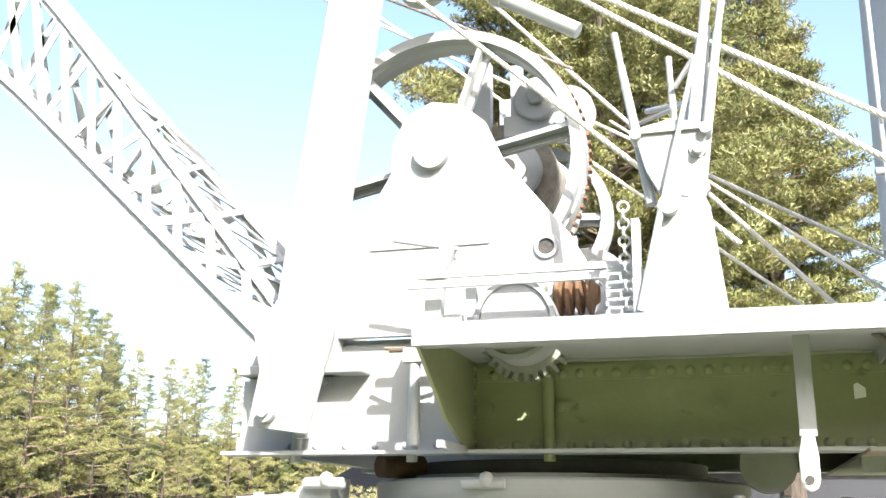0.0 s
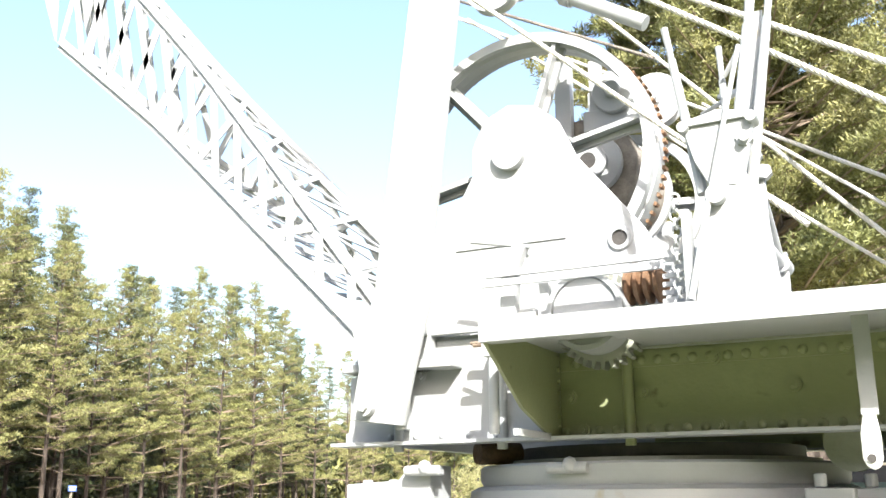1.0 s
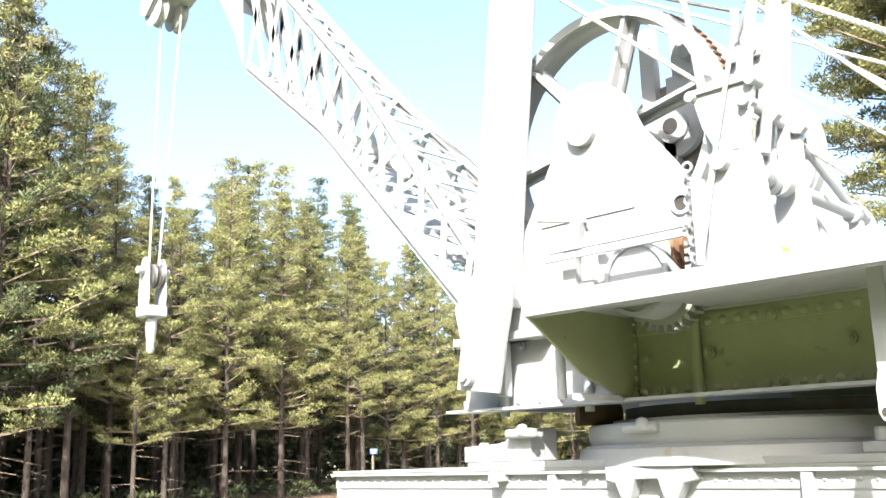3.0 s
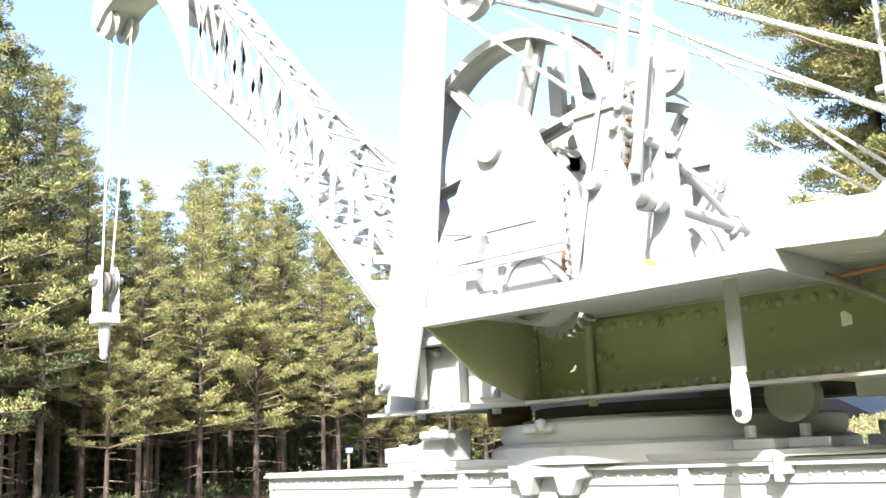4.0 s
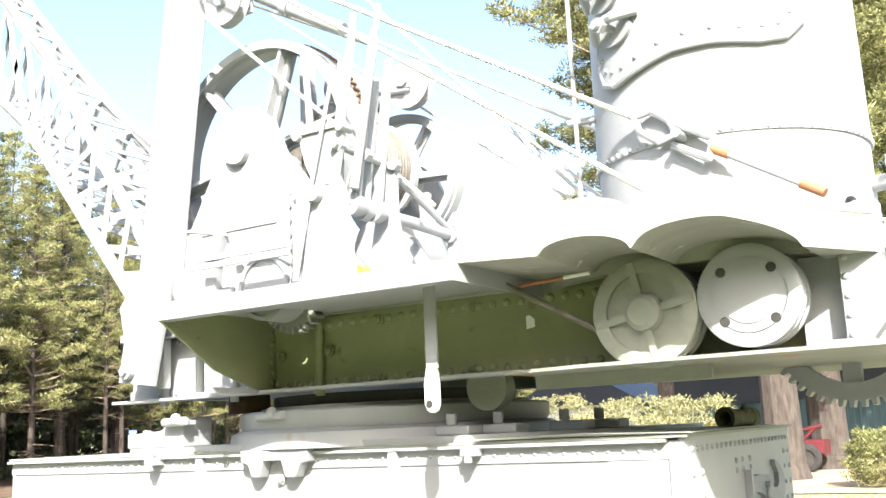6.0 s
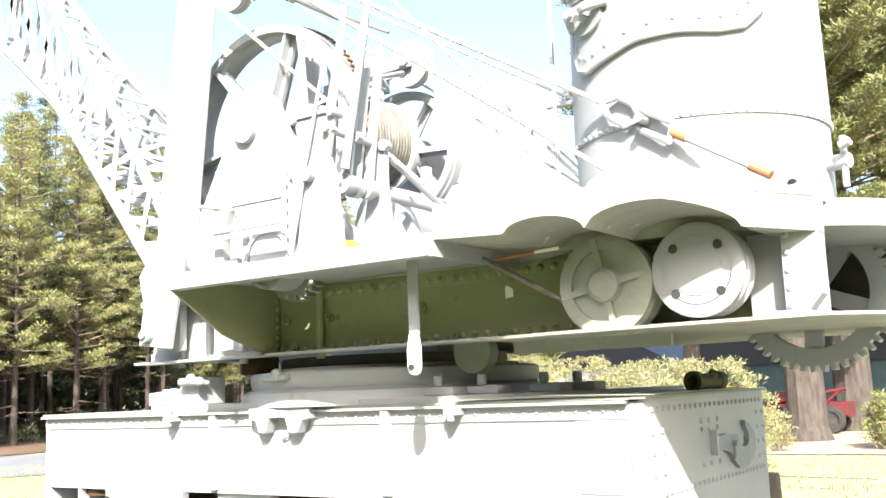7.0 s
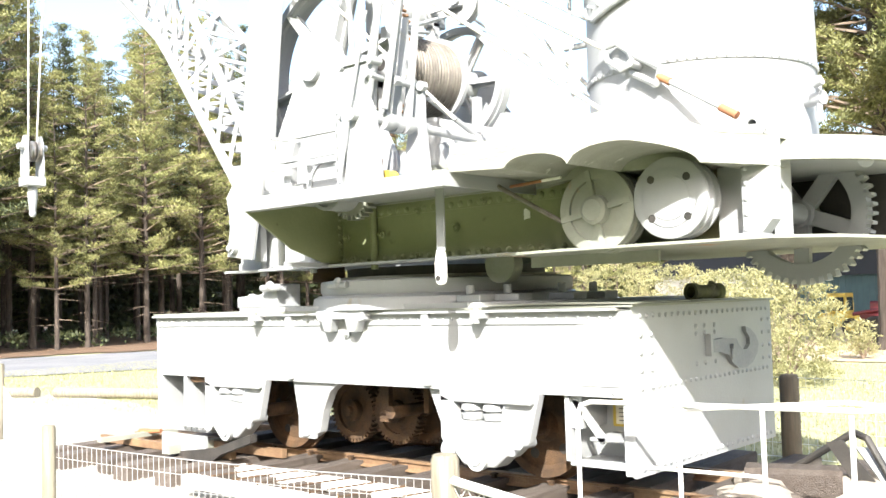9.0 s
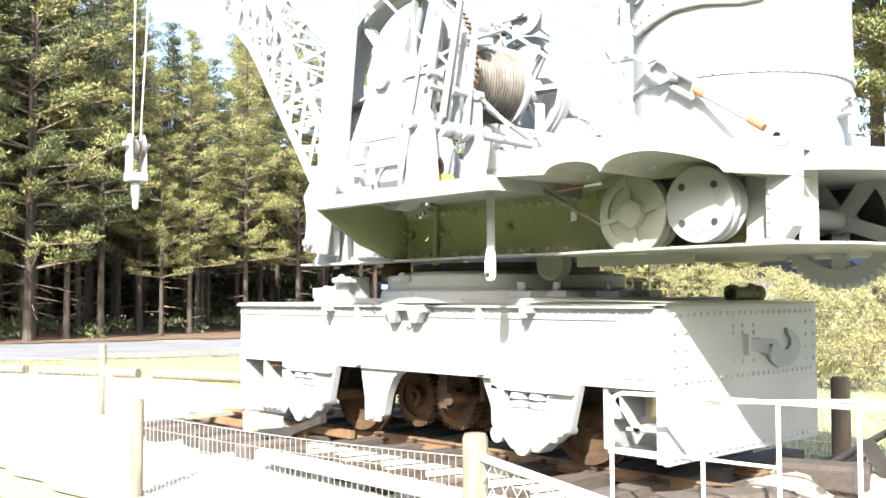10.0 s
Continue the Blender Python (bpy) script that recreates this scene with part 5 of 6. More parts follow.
# spare timbers, chassis bars and concrete mesh slab beside the track
frame_bar = thing("steel_skid", "rusty yellow and grey steel skid frame lying beside the wagon", "steel frame")
part("long_bar", Build().box(-4.2, -1.6, -0.12, -0.06, 0.18, 0.26).box(-4.0, -1.2, 0.22, 0.28, 0.18, 0.27), RAIL, frame_bar)
part("cross_bar", Build().box(-3.6, -3.5, -0.5, 0.5, 0.26, 0.31), PAINT_OLD, frame_bar)
part("cross_bar", Build().box(-2.5, -2.38, -0.35, 0.6, 0.2, 0.29), PAINT_OLD, frame_bar)
part("hook_strap", Build().prism([(-2.55, 0.20), (-1.75, 0.30), (-1.15, 0.48), (-1.15, 0.40), (-1.65, 0.24), (-1.80, 0.16), (-2.55, 0.12)], -0.22, -0.14), DARK, frame_bar)
part("plate_end", Build().box(-2.75, -1.95, -0.20, -0.16, 0.16, 0.40), PAINT, frame_bar)
part("rusty_tool", Build().rod((-3.7, 0.1, 0.30), (-3.3, 0.14, 0.33), 0.025), ORANGE, frame_bar)
slab = thing("concrete_sleeper_frame", "pale concrete beams with steel tie bars beside the track", "concrete frame")
for y in (-1.0, -0.38):
    part("beam", Build().slab(-1.1, 2.6, y - 0.055, y + 0.055, 0.10, 0.22, 0.015), CREAM, slab)
for i in range(1, 12):
    part("tie_bar", Build().rod((-1.4 + i * 0.34, -1.0, 0.235), (-1.25 + i * 0.34, -0.38, 0.235), 0.008, seg=6).rod((-1.4 + i * 0.34, -1.0, 0.16), (-1.4 + i * 0.34, -1.0, 0.26), 0.008, seg=6), RUST, slab)

# timbers, rocks and a folded chair at the end of the track
for x, y, a, L, z, h in ((3.55, 0.25, 62, 1.3, 0.06, 0.22), (3.75, 1.2, 20, 0.7, 0.06, 0.34), (3.3, 0.0, 85, 0.6, 0.06, 0.2)):
    t3 = part("packing_timber", Build().slab(-L / 2, L / 2, -0.16, 0.16, 0.0, h, 0.035), SLEEPER)
    t3.matrix_basis = pose(x, y, z, 0, 0, a)
    tagged(t3, "rough weathered packing timber at the track's end", "timber", "packing timbers")


def rock(x, y, s, seed, tilt):
    me = bpy.data.meshes.new("rock")
    bm = bmesh.new()
    bmesh.ops.create_icosphere(bm, subdivisions=3, radius=s)
    for q in bm.verts:
        q.co *= 1 + 0.28 * noise.noise(q.co * 2.2 / s + Vector((seed, 0, 0)))
        q.co.z *= 0.62
    bm.to_mesh(me)
    bm.free()
    me.materials.append(BOULDER)
    ob = new("rock", me)
    ob.matrix_basis = pose(x, y, s * 0.5, 0, tilt, seed * 40)
    tagged(ob, "rough grey-brown rock beside the rails", "rock", "rocks at the track's end")


rock(3.7, 0.75, 0.32, 1, 10)
rock(4.15, 1.35, 0.28, 2, -20)
rock(3.3, 1.6, 0.24, 3, 15)
chair = thing("folded_frame", "dark and pale folded metal frame leaning on timber", "metal frame")
part("tube", Build().pipe([(3.55, 1.75, 0.30), (4.05, 1.7, 0.62), (4.2, 1.55, 0.60), (4.55, 1.35, 0.10)], 0.03, 8), DARK, chair)
part("panel", Build().add([(4.12, 1.52, 0.52), (4.32, 1.78, 0.50), (4.75, 1.65, 0.06), (4.5, 1.38, 0.08), (4.13, 1.50, 0.535), (4.33, 1.76, 0.515), (4.76, 1.63, 0.075), (4.51, 1.36, 0.095)],
     [(3, 2, 1, 0), (4, 5, 6, 7), (0, 1, 5, 4), (1, 2, 6, 5), (2, 3, 7, 6), (3, 0, 4, 7)]), PAINT, chair)
part("side_plate", Build().prism([(3.95, 0.58), (4.08, 0.60), (4.5, 0.06), (4.3, 0.06)], 1.36, 1.38), DARK, chair)

# iron pipe stub on the wagon
stub = thing("pipe_stub", "short mossy iron pipe lying on the wagon", "iron pipe")
part("tube", Build().lathe([(0.12, 0.045), (0.0, 0.045), (0.0, 0.075), (0.05, 0.075), (0.07, 0.058), (0.30, 0.055), (0.31, 0.07), (0.36, 0.07), (0.36, 0.0)], (0, 0, 0), "x", 24), MOSS, stub)
part("branch", Build().rod((0.22, 0, 0), (0.22, -0.05, 0.07), 0.035), MOSS, stub)
stub.matrix_basis = pose(3.03, 1.05, 1.765, 0, 0, 77)

# ---- white handrail at the end of the wagon ----
hand = thing("handrail", "white-painted pipe handrail with rounded corner", "handrail")
HZR = 1.01
part("top_rail", Build().pipe([(2.83, -0.36, 0.18), (2.83, -0.36, 0.90), (2.86, -0.36, 0.98), (2.94, -0.36, HZR), (4.80, -0.34, HZR + 0.03), (5.6, 0.4, HZR + 0.05)], 0.017, 12), WHITE_PIPE, hand)
for x, y in ((3.62, -0.35), (4.20, -0.35), (4.74, -0.34), (4.98, -0.16)):
    part("post", Build().rod((x, y, 0.0), (x, y, HZR), 0.016), WHITE_PIPE, hand)
part("mid_rail", Build().rod((2.83, -0.36, 0.58), (4.2, -0.35, 0.60), 0.013), WHITE_PIPE, hand)
part("back_rail", Build().pipe([(3.62, -0.35, HZR - 0.02), (4.55, 0.15, HZR + 0.02), (4.75, 0.22, HZR)], 0.015, 8), WHITE_PIPE, hand)

# ---- fences ----
def wood_post(x, y, h, r, mat, label):
    b = Build().lathe([(0.0, 0.0), (0.0, r), (h - 0.03, r * 0.96), (h, r * 0.8), (h, 0.0)], (0, 0, 0), "z", 18)
    ob = part("fence_post", b, mat)
    ob.matrix_basis = pose(x, y, 0, rng.uniform(-1, 1), rng.uniform(-1, 1), 0)
    return tagged(ob, label, "fence post", "fence posts")


pine_label = "round weathered pale timber fence post with wire mesh"
POSTS = [(-6.95, -0.10, 1.05), (-0.75, -2.5, 0.86), (3.03, -2.03, 0.88)]
for x, y, h in POSTS:
    wood_post(x, y, h, 0.055 if x < 0 else 0.085, PINE_WOOD, pine_label)
wood_post(2.72, 3.73, 0.88, 0.10, POST_DARK, "thick dark round timber post behind the wagon")
wood_post(-3.9, 3.7, 0.9, 0.06, PINE_WOOD, pine_label)
wood_post(-12.6, -1.7, 1.05, 0.06, PINE_WOOD, pine_label)


def mesh_fence(p, q, h, gap_x, gap_z, label, r=0.003, z0=0.03, sag=0.0):
    """A welded wire mesh between two posts."""
    p, q = Vector(p), Vector(q)
    L = (q - p).length
    v, f = [], []

    def wire(a, b, rr):
        d = (b - a).normalized()
        s = d.orthogonal().normalized() * rr
        t = d.cross(s)
        k = len(v)
        v.extend(e + w for e in (a, b) for w in (s, t * 0.87 - s * 0.5, -t * 0.87 - s * 0.5))
        f.extend([(k, k + 1, k + 4, k + 3), (k + 1, k + 2, k + 5, k + 4), (k + 2, k, k + 3, k + 5)])

    def top(k):
        return h - sag * math.sin(math.pi * k)

    nx = int(L / gap_x)
    for i in range(nx + 1):
        a = p.lerp(q, i / nx)
        wire(a + Vector((0, 0, z0)), a + Vector((0, 0, top(i / nx))), r)
    for j in range(int(h / gap_z) + 1):
        k = j * gap_z / h
        for i in range(8):
            a, b = p.lerp(q, i / 8), p.lerp(q, (i + 1) / 8)
            wire(a + Vector((0, 0, z0 + k * (top(i / 8) - z0))), b + Vector((0, 0, z0 + k * (top((i + 1) / 8) - z0))), r * (1.5 if j == 0 else 1.0))
    for i in range(8):
        wire(p.lerp(q, i / 8) + Vector((0, 0, top(i / 8))), p.lerp(q, (i + 1) / 8) + Vector((0, 0, top((i + 1) / 8))), r * 1.7)
    return tagged(new("wire_fence", raw_mesh("wire_fence", v, f, WIRE)), label, "wire fence", kind="stuff")


mesh_label = "white galvanised wire mesh fence panel"
mesh_fence((-0.75, -2.45, 0), (2.95, -2.0, 0), 0.72, 0.06, 0.12, mesh_label, 0.0022, sag=0.03)
mesh_fence((-6.95, -0.05, 0), (-0.75, -2.45, 0), 0.75, 0.10, 0.15, mesh_label, 0.0016, sag=0.06)
mesh_fence((-12.6, -1.7, 0), (-6.95, -0.10, 0), 0.80, 0.22, 0.4, mesh_label, 0.002)
mesh_fence((-3.9, 3.72, 0), (2.72, 3.72, 0), 0.85, 0.10, 0.15, mesh_label, 0.003)
mesh_fence((2.8, 3.73, 0), (8.2, 3.0, 0), 0.85, 0.10, 0.15, mesh_label, 0.003)
gate = thing("pipe_gate", "white pipe gate with diamond wire netting", "gate")
part("top_pipe", Build().rod((3.1, -2.05, 0.74), (6.2, -3.0, 0.66), 0.026), WHITE_PIPE, gate)
part("low_pipe", Build().rod((3.1, -2.05, 0.12), (6.2, -3.0, 0.06), 0.02), WHITE_PIPE, gate)
v, f = [], []
g0, g1 = Vector((3.1, -2.05, 0)), Vector((6.2, -3.0, 0))
for i in range(-3, 22):
    for z0, dz in ((0.12, 0.60), (0.72, -0.60)):
        t0, t1 = i / 22.0, (i + 4.0) / 22.0
        c0, c1 = min(max(t0, 0.0), 1.0), min(max(t1, 0.0), 1.0)
        pa = g0.lerp(g1, c0) + Vector((0, 0, z0 + dz * (c0 - t0) / (t1 - t0)))
        pb = g0.lerp(g1, c1) + Vector((0, 0, z0 + dz * (c1 - t0) / (t1 - t0)))
        d = (pb - pa).normalized()
        o = Vector((0.29, 0.96, 0)) * 0.004
        w = d.cross(o).normalized() * 0.004
        k = len(v)
        v += [pa - w, pa + o, pa + w, pb - w, pb + o, pb + w]
        f += [(k, k + 1, k + 4, k + 3), (k + 1, k + 2, k + 5, k + 4), (k + 2, k, k + 3, k + 5)]
net = new("netting", raw_mesh("netting", v, f, WIRE))
net.parent = gate

# ---- pines ----
def needle_clump(v, f, c, r, count, rg, up=0.25, fat=1.0):
    """A rounded tuft of needle sprays: most lie over the tuft like scales, some stand out of it."""
    for i in range(count):
        d = Vector((rg.gauss(0, 1), rg.gauss(0, 1), rg.gauss(0, 0.7) + up)).normalized()
        p = c + Vector((d.x, d.y, d.z * 0.62)) * r * rg.uniform(0.34, 0.74)
        side = d.cross(Vector((rg.gauss(0, 1), rg.gauss(0, 1), rg.gauss(0, 1)))).normalized()
        if i % 3:
            way = (d.cross(side) + d * rg.uniform(0.05, 0.6) + Vector((0, 0, 0.35))).normalized()
        else:
            way = (d + Vector((0, 0, 0.3))).normalized()
        w = r * fat * rg.uniform(0.034, 0.068)
        k = len(v)
        v.extend([p - side * w, p + side * w, p + way * r * rg.uniform(0.20, 0.40)])
        f.append((k, k + 1, k + 2))


def pine(name, seed, h, base, spread, whorls, needles, label, bark=BARK, trunk_r=0.17, dead=10, per=52, clump=0.50, fill=2.5, fat=1.2):
    """A pine: tapered leaning trunk, whorls of limbs, needle tufts, dead lower limbs."""
    rg = random.Random(seed)
    th = thing(name, label, "pine tree", "pine trees")
    bend = Vector((rg.uniform(-0.6, 0.6), rg.uniform(-0.6, 0.6), 0))

    def axis(z):
        return bend * (z / h) ** 2 + Vector((0, 0, z))

    b = Build()
    zs = [-0.1, 0.4] + [h * k / 7 for k in range(1, 8)]
    for a, c in zip(zs, zs[1:]):
        b.rod(axis(max(a, 0)) + Vector((0, 0, min(a, 0))), axis(c), trunk_r * (1.25 if a < 0 else 1) * (1 - 0.93 * max(a, 0) / h), trunk_r * (1 - 0.93 * c / h), 10, caps=False)
    part("trunk", b, bark, th)
    lim, v, f = Build(), [], []
    for w in range(whorls):
        k = w / (whorls - 1)
        z = base + (h - base) * k ** 0.9
        reach = spread * min(1.0, 0.55 + 2.5 * k) * (1 - k) ** 0.8 * rg.uniform(0.55, 1.25) + 0.4
        for j in range(rg.choice((3, 4, 4, 5)) + (4 if spread > 4 else 0)):
            a = rg.uniform(0, 6.283)
            L = reach * rg.uniform(0.6, 1.1)
            p0 = axis(z)
            tip = p0 + Vector((math.cos(a) * L, math.sin(a) * L, L * rg.uniform(0.0, 0.40) + 0.2 * k))
            lim.rod(p0, tip, 0.03 + 0.03 * (1 - k), 0.012, 4, caps=False)
            n = max(2, int(L * fill))
            for i in range(n):
                t = 0.42 + 0.60 * (i + rg.random() * 0.6) / n
                wide = 0.12 + 0.16 * (1 - t)
                c = p0.lerp(tip, t) + Vector((rg.gauss(0, wide), rg.gauss(0, wide), rg.gauss(0.10, 0.09)))
                needle_clump(v, f, c, clump * rg.uniform(0.6, 1.2), per, rg, 0.45, fat)
    needle_clump(v, f, axis(h), 0.4, per, rg, 0.8)
    for i in range(dead):
        z = rg.uniform(base * 0.25, base * 1.05)
        a, L = rg.uniform(0, 6.283), rg.uniform(0.5, 1.9)
        lim.rod(axis(z), axis(z) + Vector((math.cos(a) * L, math.sin(a) * L, rg.uniform(-0.4, 0.35))), 0.025, 0.006, 4, caps=False)
    # limbs of the shade-coloured pines are darker too
    tagged(part("limb", lim, TWIG if needles is not NEEDLES_SHADE else BARK, th), kind="stuff")
    crown = new("crown", raw_mesh("crown", v, f, needles))
    crown.parent = th
    return th


kinds = [
    pine("pine_tree", 11, 19.0, 4.2, 3.7, 25, NEEDLES, "tall sunlit yellow-green pine at the forest edge"),
    pine("pine_tree", 12, 21.0, 6.0, 3.9, 25, NEEDLES, "tall sunlit yellow-green pine at the forest edge", trunk_r=0.20),
    pine("pine_tree", 13, 17.5, 2.6, 3.7, 25, NEEDLES, "full-crowned sunlit pine with low green limbs"),
    pine("pine_tree", 14, 20.0, 4.4, 3.6, 25, NEEDLES_SHADE, "tall pine with shade-dark green needles and a bare lower trunk", trunk_r=0.18, dead=22, per=50),
    pine("pine_tree", 15, 18.0, 3.4, 3.4, 24, NEEDLES_SHADE, "slender pine with shade-dark green needles and a bare lower trunk", trunk_r=0.14, dead=22, per=50),
]
LINE = [(-36.5, -20.0), (-33.5, 3.0), (-34.5, 12.0), (-38.0, 22.0), (-41.5, 34.0), (-47.0, 52.0), (-50.0, 78.0), (-40.0, 108.0), (-24.0, 125.0)]


def on_line(t):
    t = t * (len(LINE) - 1)
    i = min(int(t), len(LINE) - 2)
    k = t - i
    return Vector((LINE[i][0] + (LINE[i + 1][0] - LINE[i][0]) * k, LINE[i][1] + (LINE[i + 1][1] - LINE[i][1]) * k))


# the skyline: bearing in degrees from the crane's front, and slope to the tree tops
SKYLINE = [(113, 0.13), (118, 0.15), (123, 0.155), (126, 0.165), (129, 0.215), (132, 0.22), (135, 0.222), (138, 0.235), (140, 0.285), (144, 0.31), (147, 0.32), (149, 0.275), (152, 0.30), (154, 0.37), (156, 0.42), (158, 0.49), (180, 0.52)]


def tree_height(x, y):
    a = math.degrees(math.atan2(y + 5.6, x - 3.2)) % 360
    d = math.hypot(y + 5.6, x - 3.2)
    for (a0, s0), (a1, s1) in zip(SKYLINE, SKYLINE[1:]):
        if a0 <= a <= a1:
            return min(26.0, 1.75 + d * (s0 + (s1 - s0) * (a - a0) / (a1 - a0)))
    return 17.0


rg = random.Random(21)
first = dict.fromkeys(range(len(kinds)), True)
# rows further back take more of the shade-coloured kinds
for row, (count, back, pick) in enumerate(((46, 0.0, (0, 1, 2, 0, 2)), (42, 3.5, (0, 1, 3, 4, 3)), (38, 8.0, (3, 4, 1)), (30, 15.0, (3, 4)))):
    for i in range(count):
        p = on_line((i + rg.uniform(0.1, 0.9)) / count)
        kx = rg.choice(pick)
        # Shade on the near left forest is put in by swapping to dark kinds.
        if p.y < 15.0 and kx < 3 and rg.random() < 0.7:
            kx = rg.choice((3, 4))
        x, y = p.x - back - rg.uniform(-1.2, 1.5), p.y + rg.uniform(-1, 1) + back * 0.3
        s = tree_height(x, y) * rg.uniform(0.84, 1.04) * (0.94 if row else 1.0) / (19.0, 21.0, 17.5, 20.0, 18.0)[kx]
        m = Matrix.Translation((x, y, 0.0)) @ Matrix.Rotation(rg.uniform(0, 6.28), 4, "Z") @ Matrix.Scale(s, 4)
        if first[kx]:
            kinds[kx].matrix_basis = m
            first[kx] = False
        else:
            copy_thing(kinds[kx], m @ Matrix.Diagonal((*[1 / c for c in kinds[kx].scale], 1)))

# undergrowth at the forest edge, its shade put into the dark needles
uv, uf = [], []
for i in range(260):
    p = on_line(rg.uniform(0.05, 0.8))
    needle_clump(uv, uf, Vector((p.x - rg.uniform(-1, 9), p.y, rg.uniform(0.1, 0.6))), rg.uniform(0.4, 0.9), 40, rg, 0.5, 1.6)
tagged(new("undergrowth", raw_mesh("undergrowth", uv, uf, NEEDLES_SHADE)), "low undergrowth in shade-dark green beneath the pines", "undergrowth", kind="stuff")
# the depth of the wood behind the first rows, shade given by dark colour
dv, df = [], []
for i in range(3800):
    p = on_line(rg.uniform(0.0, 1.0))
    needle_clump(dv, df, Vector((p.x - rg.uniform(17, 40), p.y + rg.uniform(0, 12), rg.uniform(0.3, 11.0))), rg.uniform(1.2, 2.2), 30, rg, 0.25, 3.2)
tagged(new("deep_wood", raw_mesh("deep_wood", dv, df, NEEDLES_SHADE)), "clumps coloured dark for the shaded depth of the pine wood", "woods", kind="stuff")
# tree belt added out of view behind the camera, to block low sky light
bv, bf = [], []
for i in range(1500):
    x = rg.uniform(-45, 60)
    needle_clump(bv, bf, Vector((x, -31 - rg.uniform(0, 6) + 0.004 * x * x, rg.uniform(0.3, 11.5))), rg.uniform(1.4, 2.4), 24, rg, 0.25, 3.5)
tagged(new("tree_belt", raw_mesh("tree_belt", bv, bf, NEEDLES_SHADE)), "unseen belt of dark trees added to block low sky light", "woods", kind="stuff")
# far wooded rise that closes the view
fv, ff = [], []
for i in range(1500):
    a = rg.uniform(0.15, 2.4)
    d = rg.uniform(105, 150)
    needle_clump(fv, ff, Vector((d * math.cos(a), d * math.sin(a), rg.uniform(0.5, 8.5))), rg.uniform(2.0, 3.4), 40, rg, 0.25, 2.0)
tagged(new("far_woods", raw_mesh("far_woods", fv, ff, NEEDLES)), "distant belt of green trees", "woods", kind="stuff")

# the great pines behind the crane
for x, y, seed, h, sp, r in ((-1.7, 22.5, 31, 23.0, 7.2, 0.55), (-1.5, 27.5, 32, 25.0, 6.5, 0.62), (3.0, 30.0, 33, 22.0, 4.6, 0.5), (-5.8, 25.0, 34, 25.0, 3.9, 0.3)):
    t4 = pine("great_pine", seed, h, 5.4 if sp > 4 else 9.0, sp, 44, NEEDLES_OLD, "huge old pine with a thick pale-barked trunk and wide crown", BARK_PALE, r, 6, 80, 0.50, 4.0, 1.05)
    t4.location = (x, y, 0)

# ---- bushes ----
def bush(x, y, r, h, seed, mat, label, count=420):
    rg2 = random.Random(seed)
    th = thing("bush", label, "bush", "bushes")
    b, v, f = Build(), [], []
    for i in range(14):
        a = rg2.uniform(0, 6.28)
        b.rod((0, 0, 0), (math.cos(a) * r * 0.7, math.sin(a) * r * 0.7, h * rg2.uniform(0.5, 0.9)), 0.02, 0.006, 4, caps=False)
    part("stem", b, TWIG, th)
    for i in range(count):
        a, z = rg2.uniform(0, 6.28), rg2.random()
        rr = r * math.sqrt(max(0.02, 1 - (z * 1.5 - 0.6) ** 2)) * rg2.uniform(0.5, 1.0)
        needle_clump(v, f, Vector((math.cos(a) * rr, math.sin(a) * rr, 0.1 + z * h)), rg2.uniform(0.12, 0.26), 26, rg2, 0.25, 1.6)
    leaves = new("leaves", raw_mesh("leaves", v, f, mat))
    leaves.parent = th
    th.location = (x, y, 0)
    return th


bush(-2.7, 14.4, 1.4, 2.1, 41, BUSH, "bright yellow-green rounded bush behind the fence", 620)
bush(-0.55, 11.6, 1.15, 2.0, 47, BUSH, "rounded dry yellow-green bush behind the fence", 520)
bush(-7.2, 19.5, 1.6, 2.4, 42, BUSH, "yellow-green bush beside the bare earth")
bush(-10.5, 22.0, 1.8, 2.6, 43, BUSH, "yellow-green bush beside the bare earth")
bush(-1.4, 18.5, 0.35, 0.8, 44, BUSH, "small dry shrub in front of the trunks", 90)
bush(1.2, 19.5, 0.9, 1.2, 45, NEEDLES, "dark green shrub near the shed")
bush(-5.0, 17.0, 0.9, 1.4, 46, BUSH, "pale thin shrub with bare stems", 160)

# ---- buildings behind ----
shed = thing("shed", "long shed with teal corrugated cladding and a dark upper wall", "shed")
sx0, sx1, sy = -10.5, 14.0, 38.0
part("lower_wall", Build().box(sx0, sx1, sy, sy + 8, 0.0, 2.3), TEAL, shed)
for i in range(98):
    part("cladding_rib", Build().box(sx0 + 0.25 * i, sx0 + 0.25 * i + 0.05, sy - 0.03, sy, 0.0, 2.3), TEAL, shed)
part("upper_wall", Build().box(sx0 - 0.2, sx1, sy - 0.25, sy + 8, 2.3, 3.7), NAVY, shed)
part("roof", Build().prism([(sy - 0.6, 3.7), (sy + 8.5, 3.7), (sy + 4, 5.0)], sx0 - 0.5, sx1 + 0.5, "x"), NAVY, shed)
part("sign_strip", Build().box(-1.0, 0.6, sy - 0.28, sy - 0.25, 2.95, 3.05), CREAM, shed)
cottage = thing("cottage", "small cream cottage with a dark gable roof", "house")
part("wall", Build().box(-19.0, -12.5, 40.0, 46.0, 0.0, 2.6), CREAM, cottage)
part("roof", Build().prism([(-19.5, 2.6), (-12.0, 2.6), (-15.7, 4.6)], 39.6, 46.4), NAVY, cottage)
window = part("window", Build().box(-16.6, -14.8, 39.93, 40.0, 1.0, 2.1), CREAM, cottage)
part("pane", Build().box(-16.5, -15.75, 39.91, 39.93, 1.08, 2.02).box(-15.65, -14.9, 39.91, 39.93, 1.08, 2.02), GLASS, window)

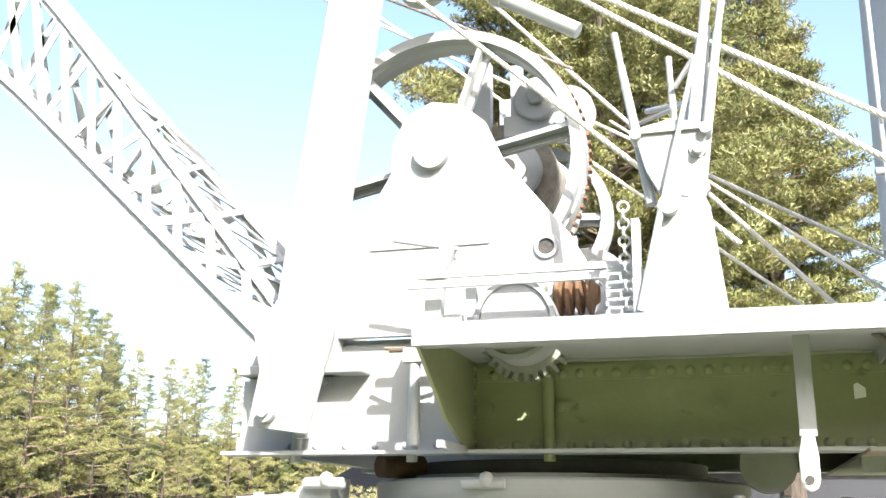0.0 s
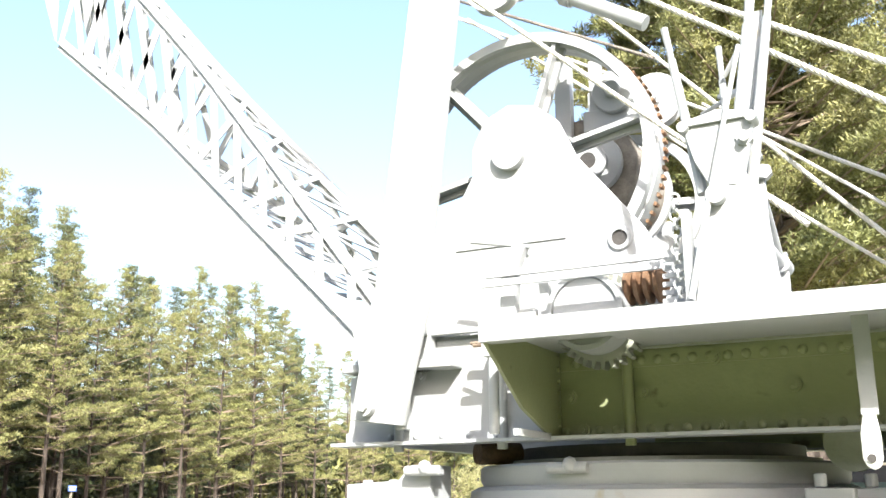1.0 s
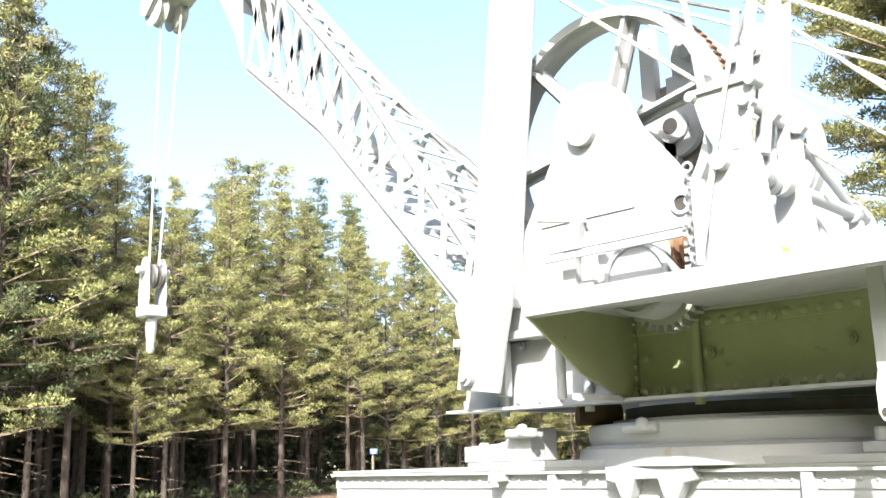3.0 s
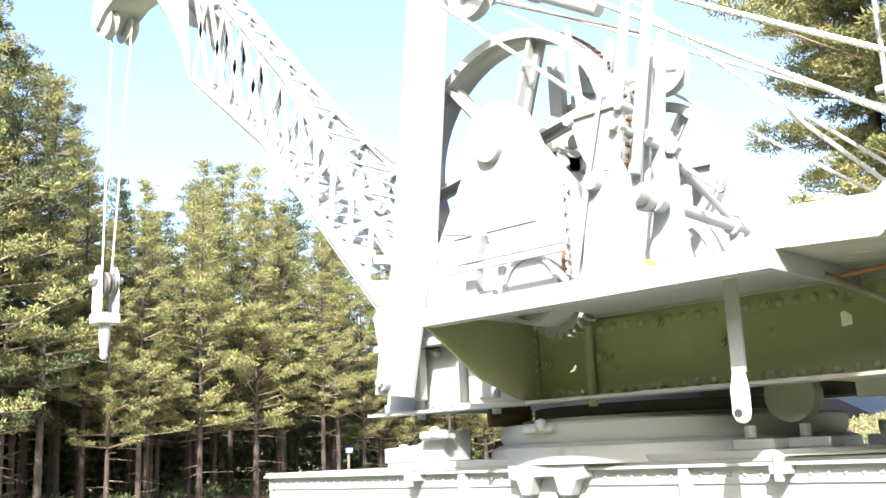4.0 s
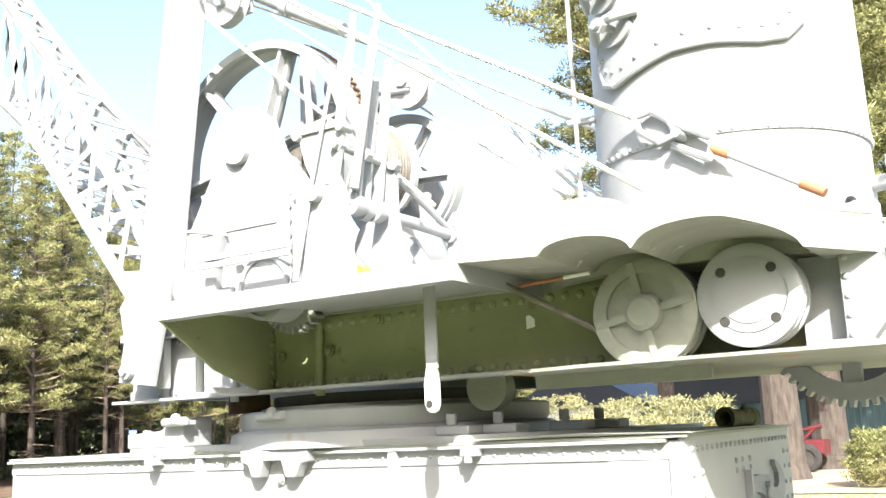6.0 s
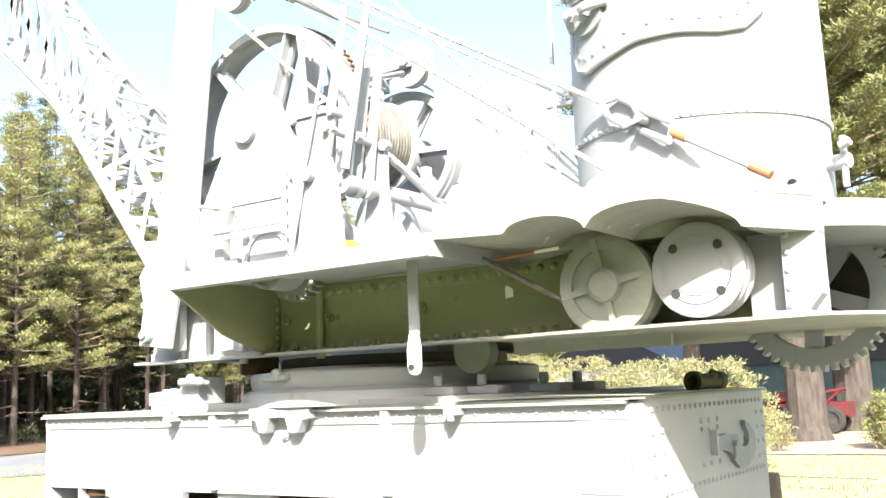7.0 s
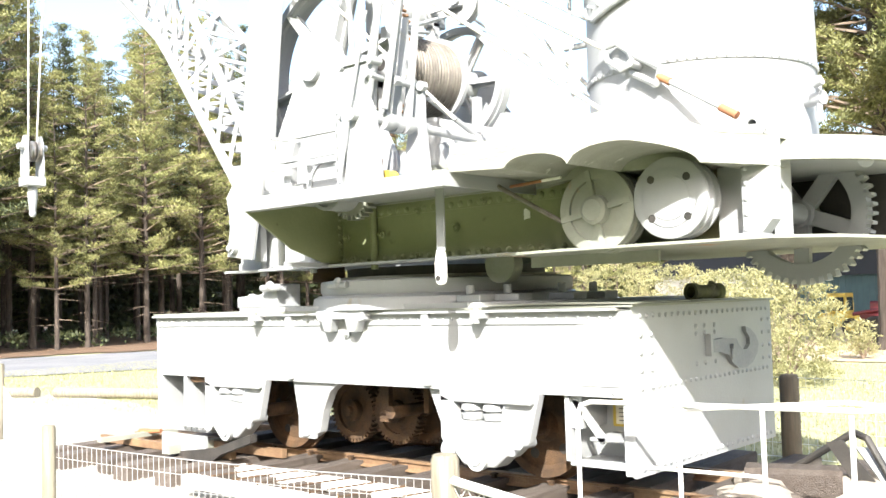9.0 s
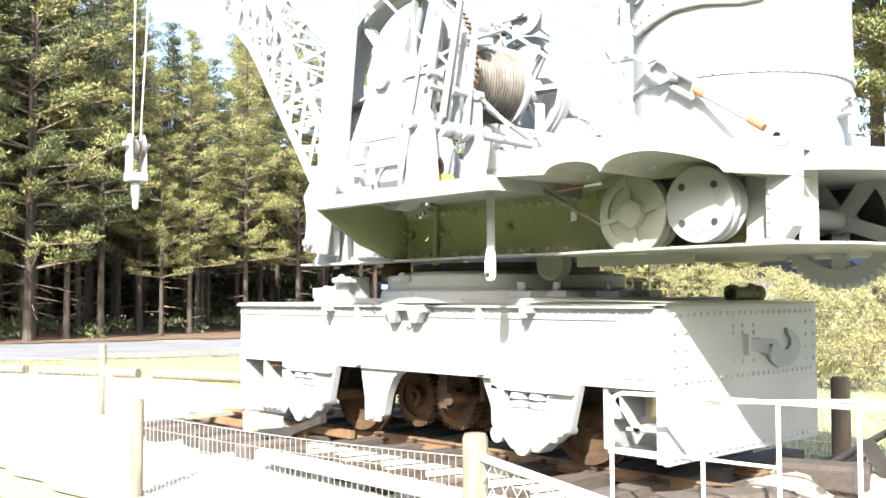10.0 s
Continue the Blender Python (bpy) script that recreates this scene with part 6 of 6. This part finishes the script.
# vehicles and machines before the shed
truck = thing("yellow_loader", "yellow loader with a glazed cab parked by the shed", "loader")
part("body", Build().slab(-6.9, -4.4, 29.0, 30.6, 0.6, 1.4, 0.08), YELLOW, truck)
cab = part("cab", Build().slab(-6.3, -5.2, 29.1, 30.5, 1.4, 2.6, 0.08), YELLOW, truck)
part("cab_window", Build().box(-6.2, -5.3, 29.07, 29.1, 1.55, 2.35).box(-5.2, -5.17, 29.3, 30.3, 1.55, 2.35), GLASS, cab)
for x in (-6.4, -4.9):
    w = part("wheel", Build().lathe([(0.0, 0.3), (0.0, 0.5), (0.08, 0.55), (0.3, 0.55), (0.35, 0.5), (0.35, 0.3)], (x, 28.9, 0.56), "y", 28), RUBBER, truck)
    part("rim", Build().rod((x, 28.95, 0.56), (x, 29.2, 0.56), 0.31, seg=20), YELLOW, w)
truck.matrix_basis = Matrix.Translation((-5.9 * 0.4, 29.5 * 0.4, 0)) @ Matrix.Scale(0.6, 4)
red = thing("red_machine", "old red farm machine with dark wheels beside the pines", "farm machine")
red.location = (0.9, 0, 0)
part("chassis", Build().slab(-4.7, -2.2, 25.6, 26.6, 0.5, 0.95, 0.05).slab(-4.4, -3.4, 25.7, 26.5, 0.95, 1.3, 0.05), RED, red)
part("red_frame", Build().rod((-4.9, 25.6, 0.9), (-2.2, 25.6, 1.35), 0.06).rod((-3.2, 25.6, 0.6), (-2.4, 25.6, 1.3), 0.05), RED, red)
for x in (-4.2, -2.7):
    w = part("wheel", Build().lathe([(0.0, 0.26), (0.0, 0.38), (0.06, 0.42), (0.2, 0.42), (0.25, 0.38), (0.25, 0.26)], (x, 25.4, 0.42), "y", 24), RUBBER, red)
    part("rim", Build().rod((x, 25.45, 0.42), (x, 25.6, 0.42), 0.27, seg=16), DARK, w)
cart = thing("iron_harrow", "rusty old iron wheel frame lying on bare earth", "iron frame")
part("half_wheel", Build().lathe([(0.0, 0.55), (0.0, 0.62), (0.06, 0.62), (0.06, 0.55)], (1.2, 20.5, 0.0), "y", 32), RUST_BRIGHT, cart)
for a in (0.5, 1.2, 1.95, 2.6):
    part("spoke", Build().rod((1.2, 20.53, 0.02), (1.2 + 0.58 * math.cos(a), 20.53, 0.58 * math.sin(a)), 0.03), RUST_BRIGHT, cart)
part("bar", Build().box(0.5, 1.9, 20.3, 20.4, 0.62, 0.78).box(0.4, 2.0, 20.2, 20.3, 0.12, 0.24), RUST_BRIGHT, cart)

# small blue sign among the trees and log edging by the path
sign = thing("blue_sign", "small blue and white sign on a post before the pines", "sign")
sign.location = (-38.6, 31.5, 0)
part("sign_post", Build().box(-0.05, 0.05, -0.05, 0.05, 0.0, 2.5), PINE_WOOD, sign)
face = part("sign_face", Build().box(0.06, 0.09, -0.27, 0.27, 2.2, 2.5), SIGN_BLUE, sign)
part("writing_bar", Build().box(0.09, 0.094, -0.22, 0.22, 2.37, 2.44).box(0.09, 0.094, -0.2, 0.15, 2.25, 2.30), WHITE_PIPE, face)
for x0, y0, x1, y1 in ((-15.5, 2.2, -12.8, 3.3), (-12.4, 3.5, -9.6, 4.5), (-19.0, 0.8, -15.9, 2.0)):
    lg = part("log_edging", Build().rod((x0, y0, 0.10), (x1, y1, 0.10), 0.11, seg=14), PINE_WOOD)
    tagged(lg, "pale round log lying along the path", "log", "log edging")
